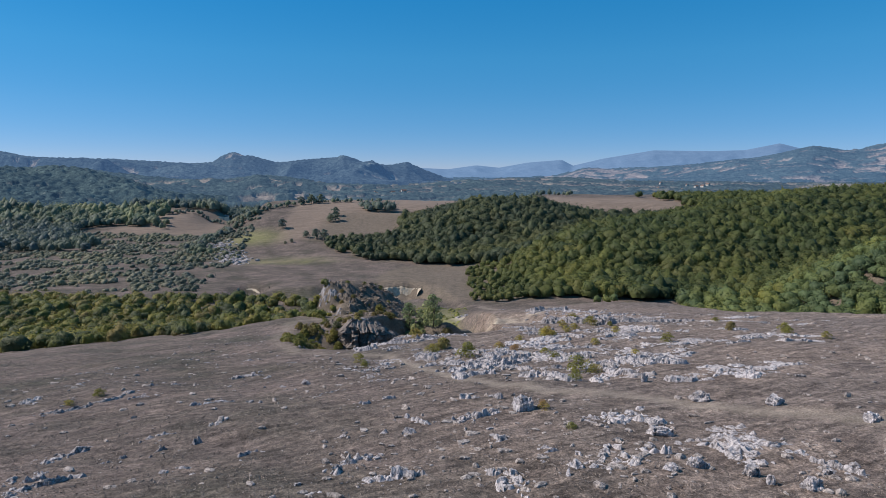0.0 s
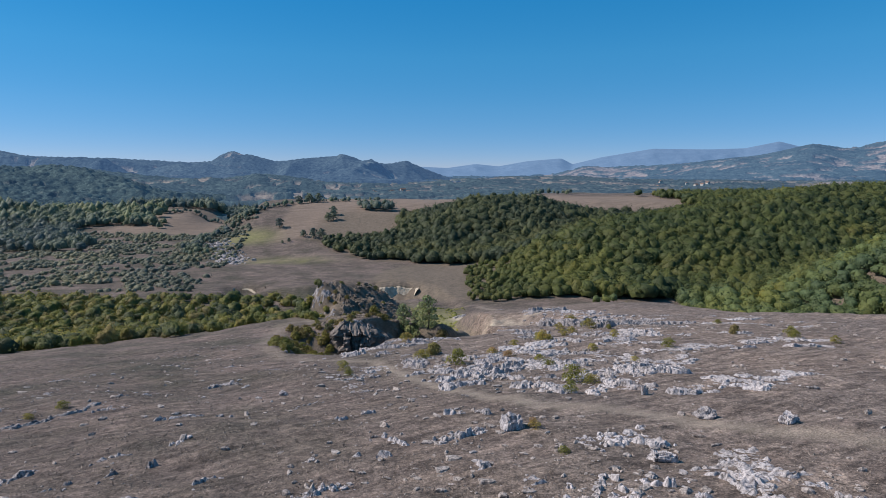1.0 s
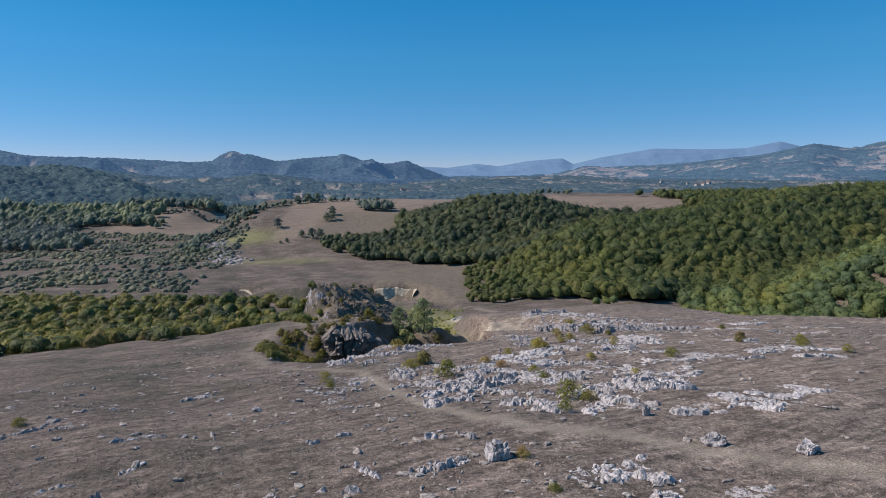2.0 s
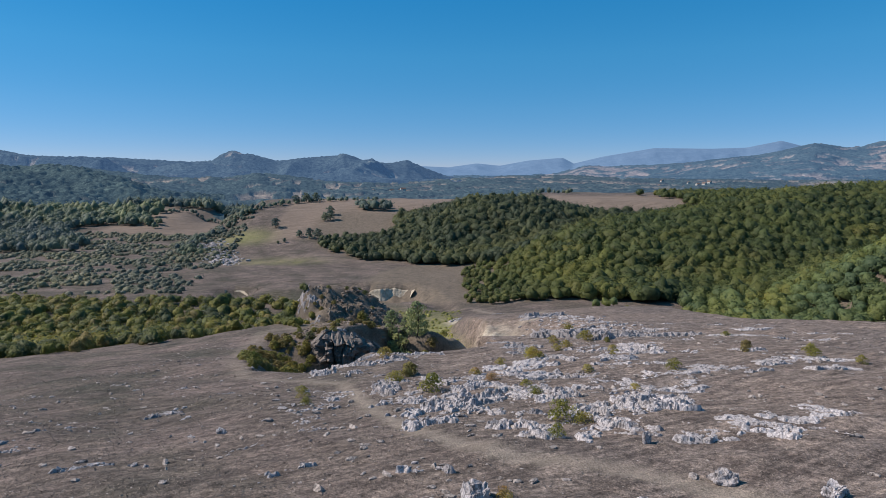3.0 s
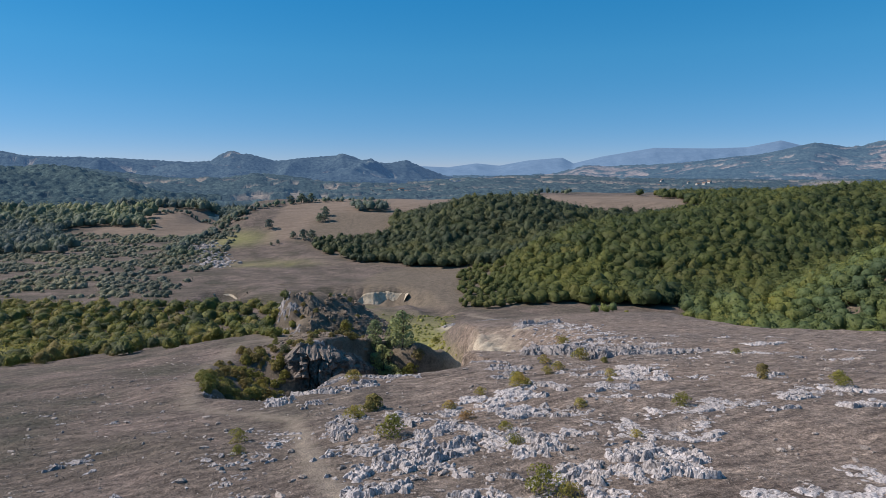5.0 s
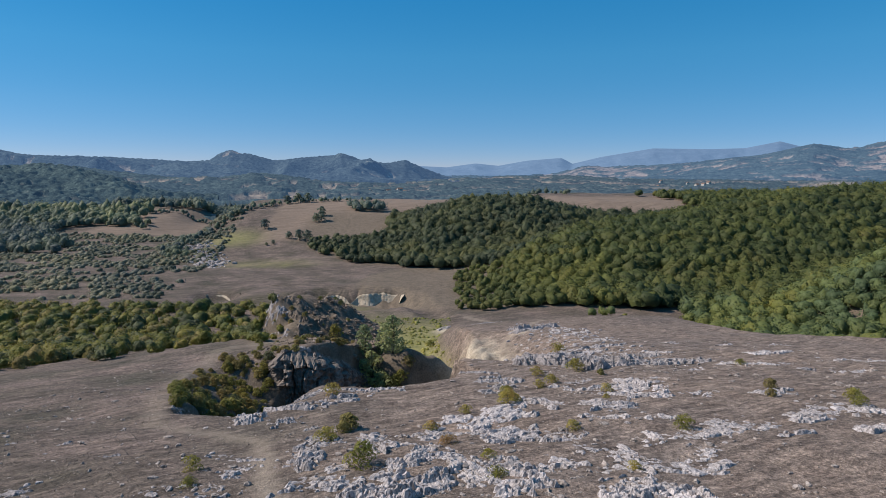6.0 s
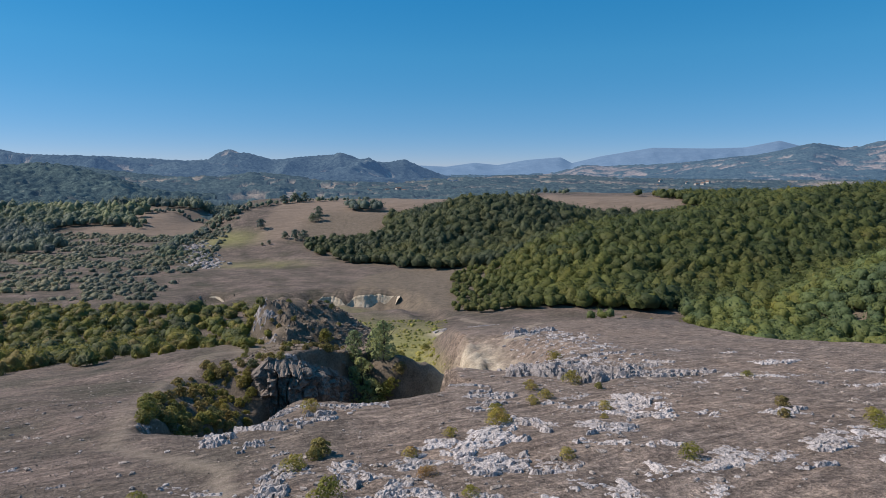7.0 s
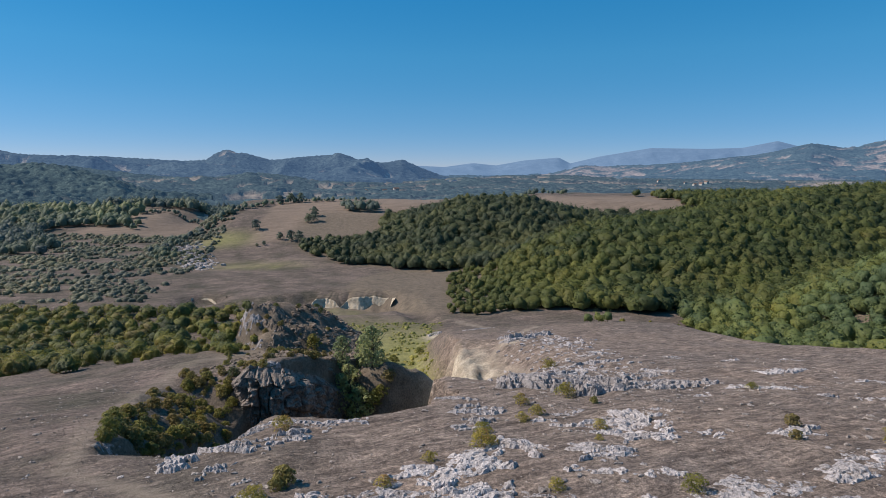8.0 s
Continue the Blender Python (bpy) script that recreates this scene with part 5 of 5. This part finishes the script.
def slope_stones():
    """Dark broken rock on the knoll's flank."""
    rng = np.random.RandomState(98)
    x, y = rng.uniform(-23, 4, 6500), rng.uniform(96, 137, 6500)
    z = terrain(x, y)
    ok = (z > -27) & (x + 17 > 0.15 * (y - 110)) & (along(x, y, KNOLL)[0] < 24) & (y < 136) & (waves(x, y, 5, 100) > -0.5)
    pts = np.stack([x[ok], y[ok]], -1)
    return loose("loose_stones", "broken grey rock on the knoll's shaded flank", pts, 0.10 + 0.42 * rng.rand(len(pts)) ** 3, 99, M_DARKROCK)


slope_stones()


def rubble():
    """Pale broken stone on the slope above the gully."""
    rng = np.random.RandomState(105)
    x, y = rng.uniform(13, 36, 9000), rng.uniform(82, 150, 9000)
    near = bell(np.hypot((x - 21) / 10, (y - 88) / 14)) + 0.7 * bell(np.hypot((x - 25) / 9, (y - 120) / 34))
    ok = rng.rand(9000) < near * (0.3 + np.clip(waves(x, y, 5, 106), 0, 1))
    pts = np.stack([x[ok], y[ok]], -1)[:1500]
    return loose("loose_stones", "pale broken limestone rubble on the slope", pts, 0.08 + 0.3 * rng.rand(len(pts)) ** 2, 107)


rubble()


def sandy():
    m, nodes, links, b = material("pale_clay", 0.95)
    pos = place_of(m)
    links.new(ramp(m, noise_node(m, pos, 0.8, 6, 0.7), [(0.3, (0.28, 0.235, 0.175)), (0.5, (0.45, 0.39, 0.30)), (0.7, (0.56, 0.50, 0.40))]), b.inputs["Base Color"])
    bump(m, noise_node(m, pos, 2.5, 5, 0.7), 0.8, 0.3, b)
    return m


M_CLAY = sandy()


M_TURF, _n, _l, _b = material("eroded_turf", 0.95)
_l.new(ramp(M_TURF, noise_node(M_TURF, place_of(M_TURF), 0.9, 6, 0.7), [(0.3, (0.06, 0.052, 0.036)), (0.5, (0.10, 0.083, 0.06)), (0.7, (0.16, 0.13, 0.10))]), _b.inputs[0])


M_TURFTOP, _n, _l, _b = material("meadow_turf", 0.95)
_l.new(ramp(M_TURFTOP, noise_node(M_TURFTOP, place_of(M_TURFTOP), 0.7, 7, 0.75), [(0.34, (0.075, 0.068, 0.048)), (0.5, (0.115, 0.094, 0.073)), (0.66, (0.17, 0.135, 0.108))]), _b.inputs[0])


def cut_bank(line, height, seed, mat=None, back=2.5):
    """A crumbling earth face cut by the stream, below a grassy lip."""
    pts, n = [], 0
    for (ax, ay), (bx, by) in zip(line, line[1:]):
        k = max(2, int(math.hypot(bx - ax, by - ay) / 0.35))
        pts += [(ax + (bx - ax) * i / k, ay + (by - ay) * i / k) for i in range(k)]
    x, y = np.array(pts).T
    z = terrain(x, y + back)
    end = np.minimum(np.linspace(0, 1, len(x)), np.linspace(1, 0, len(x)))
    tall = height * 2.6 * smooth(0.0, 0.16, end) * (0.95 + 0.08 * waves(x, y, 5, seed))
    z = z - 1.1 - 0.5 * np.abs(waves(x, y, 4, seed + 2))
    z = terrain(x, y) + (z - terrain(x, y)) * smooth(0.0, 0.34, end)
    rows = []
    for k in range(9):
        f = k / 8
        out = 3.2 * (1 - f) ** 1.3 + 0.25 * waves(x + 9 * f, y, 2.2, seed + 1)
        rows.append(np.stack([x, y - out, z - 0.3 + 0.42 * smooth(0.0, 0.2, end) - tall * (1 - f)], -1))
    half = terrain(x, y + back * 0.5)
    rows.append(np.stack([x, y + back * 0.5, half - 0.5 + (np.maximum(z, half) + 0.6 - half) * smooth(0.02, 0.34, end)], -1))
    rows.append(np.stack([x, y + back, terrain(x, y + back) - 0.3], -1))
    v = np.stack(rows)
    c = len(x)
    idx = np.arange(11 * c).reshape(11, c)
    faces = np.stack([idx[:-1, :-1], idx[:-1, 1:], idx[1:, 1:], idx[1:, :-1]], -1).reshape(-1, 4)
    me = mesh_of("bank", v.reshape(-1, 3), faces, mat or M_CLAY, True)
    me.materials.append(M_TURFTOP)
    me.polygons.foreach_set("material_index", (np.arange(len(faces)) >= 8 * (c - 1)).astype(np.int32))
    return tagged(new("bank", me), "dark eroded edge in the meadow" if mat else "pale crumbling cut bank of the dry stream", "bank", kind="structure")


cut_bank([(-38, 234), (-35, 237.5), (-32, 239), (-28, 237.5), (-25, 235)], 2.0, 131, back=9)
cut_bank([(-28, 235), (-24, 239), (-20, 238.5), (-16, 240.5), (-11, 239.8), (-7, 238.5)], 2.2, 133, back=9)
cut_bank([(-70, 209), (-64, 213), (-60, 214)], 3.4, 135)
cut_bank([(-99, 268), (-94, 272), (-91, 273)], 2.6, 137)
cut_bank([(-77, 238), (-72, 238), (-67, 234)], 3.0, 138, back=6)
for line, tall, seed in (([(-108, 241), (-101, 250), (-92, 257)], 2.4, 151), ([(-66, 240), (-58, 248), (-48, 252), (-38, 252)], 2.6, 152), ([(-142, 243), (-146, 258), (-154, 284)], 2.2, 153), ([(-120, 262), (-108, 270), (-97, 271)], 2.0, 154),
                         ([(-88, 246), (-80, 250), (-74, 246)], 1.4, 156)):
    cut_bank(line, tall, seed, M_TURF)
cut_bank([(6.5, 178), (8, 181), (12, 184)], 2.4, 139)


# ---- small bushes, gully trees, grass ----
M_BUSH = leaf_material("bush_leaves", (0.20, 0.205, 0.05), (0.28, 0.26, 0.06), (0.36, 0.30, 0.08), 0.8, (0.34, 0.21, 0.09), 0.4)
BUSH = Kind(400, 8, 0.8, 0.62, -0.2, 8, 900, 0.036, M_BUSH, 0.012, 6)
M_RUSSET = leaf_material("russet_leaves", (0.20, 0.165, 0.07), (0.26, 0.21, 0.085), (0.25, 0.24, 0.075))
RUSSET = Kind(420, 3, 0.75, 0.45, -0.1, 9, 640, 0.05, M_RUSSET, 0.012, 6)
rng = np.random.RandomState(110)
for x, y, s in ((3.2, 49.7, 1.5), (0.6, 55.1, 1.2), (6.1, 56.4, 1.1), (7, 52.9, 1.0), (8.8, 50.2, 0.9), (9, 47.7, 1.0), (9.3, 41.5, 1.3), (10.1, 41, 1.0),
                (8.6, 39.0, 0.9), (13.5, 54.6, 0.9), (18.9, 53.6, 1.2), (14.6, 47.9, 0.7), (30.6, 58.3, 1.3), (10.8, 61, 1.3), (-4.7, 50.8, 0.9),
                (-4, 48.7, 0.7), (8.1, 59.1, 0.9), (17.8, 64.1, 0.9), (5.75, 32.3, 0.55), (6.3, 29.1, 0.55), (-19.3, 42.9, 0.9), (-20.1, 41.2, 0.6)):
    BUSH.thing(rng, x, y, "bush", "small yellow-green bush among limestone", "small bushes", s * 0.85)
for x, y, s in ((32.7, 61.6, 0.9), (32.5, 55.7, 0.8), (11.1, 64.4, 1.2), (13.7, 66.9, 1.1), (17.9, 74.2, 1.7), (14.2, 71.3, 1.2), (-1.3, 67.3, 1.5), (11.3, 61.2, 1.2),
                (14.8, 68.2, 1.2), (20, 93.3, 1.8), (17, 61.2, 0.7), (32.5, 75.6, 1.0), (-6.4, 70.3, 1.2)):
    BUSH.thing(rng, x, y, "bush", "small yellow-green bush on the dry slope", "small bushes", s * 0.8)
for x, y, s in ((1.5, 56.9, 1.4), (1.3, 56.4, 1.0), (28.4, 63.3, 1.1), (26.8, 60.2, 0.9), (19.2, 70.9, 0.9)):
    RUSSET.thing(rng, x, y, "bush", "reddish-brown withering bush among limestone", "small bushes", s)
for k in range(190):
    y = 68 + 30 * rng.rand()
    x = np.interp(y, [67, 76, 91, 100], [-12.8, -17.0, -20.8, -20.2]) + (8 * rng.rand() if y > 76 else 3.8 * rng.rand())
    kind = THICKET if rng.rand() < 0.18 else RUSSET
    s = 0.25 + 0.3 * rng.rand() if kind is THICKET else 0.7 + 1.1 * rng.rand()
    kind.thing(rng, x, y, "shrub", "green and russet shrub on the sink hole's wall", "sink hole shrubs", s, 0.25)
for x, y, s in ((-3.2, 106, 0.95), (-1.6, 104.5, 1.0), (-4.4, 108.5, 0.7), (-0.4, 107, 0.9), (0.6, 112, 0.65), (-2.2, 112.5, 0.75), (-4.8, 103, 0.5), (0.8, 117, 0.7), (3.0, 115, 0.45)):
    TALLWILLOW.thing(rng, x, y, "tree", "grey-green willow rising from the gully", "gully willows", s * 1.4, 0.3)
for k in range(30):
    x, y = rng.uniform(-20, -6), rng.uniform(98, 127)
    if -28 < ground_at(x, y) and x < -3 + 0.1 * (115 - y):
        (RUSSET if k % 3 else THICKET).thing(rng, x, y, "shrub", "dark straggling shrub on the knoll's flank", "knoll shrubs", (1.3 if k % 3 else 0.32) * (0.6 + 0.6 * rng.rand()), 0.2)
for k in range(34):
    x, y = (rng.uniform(-28, -19), rng.uniform(108, 122)) if k < 18 else (rng.uniform(-28, -21), rng.uniform(116, 124))
    SHRUB.thing(rng, x, y, "shrub", "olive shrub beside the rocky knoll", "knoll shrubs", 0.3 + 0.4 * rng.rand(), 0.2)
for k in range(18):
    x, y = rng.uniform(-24, -17.5), rng.uniform(112, 125)
    RUSSET.thing(rng, x, y, "shrub", "brown and olive scrub on the knoll's end", "knoll shrubs", 0.6 + 0.7 * rng.rand(), 0.2)
for k in range(5):
    x, y = rng.uniform(-5, 1), rng.uniform(99, 106)
    THICKET.thing(rng, x, y, "shrub", "dark shrub deep in the sink hole", "sink hole shrubs", 0.5 + 0.5 * rng.rand(), 0.3)
for k in range(30):
    x, y = rng.uniform(-14.5, -5.5), rng.uniform(96.5, 113)
    if ground_at(x, y) > -15:
        RUSSET.thing(rng, x, y, "shrub", "low brown scrub on the brow of the cliff", "cliff scrub", 0.8 + 0.9 * rng.rand(), 0.2)
for k in range(4):
    t = rng.rand()
    x, y = -3 + 12 * t + rng.normal(), 116 - 20 * t + 2 * rng.normal()
    RUSSET.thing(rng, x, y, "shrub", "dry brown shrub on the bank of the hole", "bank shrubs", 1.2 + 1.2 * rng.rand(), 0.2)
for k in range(14):
    x, y = rng.uniform(-16, 10), rng.uniform(112, 170)
    if along(np.array([x]), np.array([y]), GULLY)[0][0] < 17:
        THICKET.thing(rng, x, y, "shrub", "light green shrub in the gully bed", "gully shrubs", 0.4 + 0.4 * rng.rand())


def in_bed(x, y):
    d, w, wall, low = along(x, y, GULLY)
    return (d < w - wall * 0.45) & (y > 112) & (y < 200) & (waves(x, y, 9, 141) + 0.5 * waves(x, y, 3, 142) > -0.15 + 0.25 * np.sin(x * 0.9))


LUSH.joined(rng, scatter(rng, -30, 40, 113, 200, 1.2, in_bed), 0.62, "undergrowth", "lush yellow-green undergrowth along the stream bed", "undergrowth", 0.8)


def straw():
    m, nodes, links, b = material("dry_straw", 0.85)
    geo = nodes.new("ShaderNodeNewGeometry")
    links.new(ramp(m, geo.outputs["Random Per Island"], [(0, (0.15, 0.122, 0.103)), (0.5, (0.21, 0.173, 0.147)), (1, (0.32, 0.27, 0.225))]), b.inputs["Base Color"])
    return m


M_STRAW = straw()


def grass():
    """Uncounted dry tufts, thick near the flight line and thin beyond."""
    rng = np.random.RandomState(120)
    n = 180000
    y = 17 + 62 * rng.rand(n) ** 1.5
    x = 4 + (rng.rand(n) - 0.5) * 2 * (0.76 * (y - 6) + 3)
    t, tw, strong = along(x, y, TRAIL)
    ok = ((t > tw * (0.9 + 0.5 * rng.rand(n))) | (strong < 0.5)) & (in_hole(x, y) < 0.02) & (0.6 * waves(x, y, 6, 121) + 0.3 * waves(x, y, 1.6, 122) > -0.4 + 2.4 * (rng.rand(n) - 0.5))
    x, y = x[ok], y[ok]
    z = terrain(x, y)
    n = len(x)
    a = rng.rand(n) * 6.28
    h = (0.018 + 0.032 * rng.rand(n) ** 2) * (1 + 0.006 * (y - 20))
    wd = 0.01 + 0.02 * rng.rand(n)
    wd = wd * (1 + 0.02 * (y - 20))
    lx, ly = h * 1.3 * rng.normal(size=n), h * 1.3 * rng.normal(size=n)
    v = np.stack([np.stack([x - np.cos(a) * wd, y - np.sin(a) * wd, z - 0.01], -1), np.stack([x + np.cos(a) * wd, y + np.sin(a) * wd, z - 0.01], -1),
                  np.stack([x + lx, y + ly, z + h], -1)], 1).reshape(-1, 3)
    me = mesh_of("grass", v, np.arange(len(v)).reshape(-1, 3), M_STRAW)
    return tagged(new("grass", me), "short dry straw-coloured grass on the hill", "grass", kind="stuff")


grass()
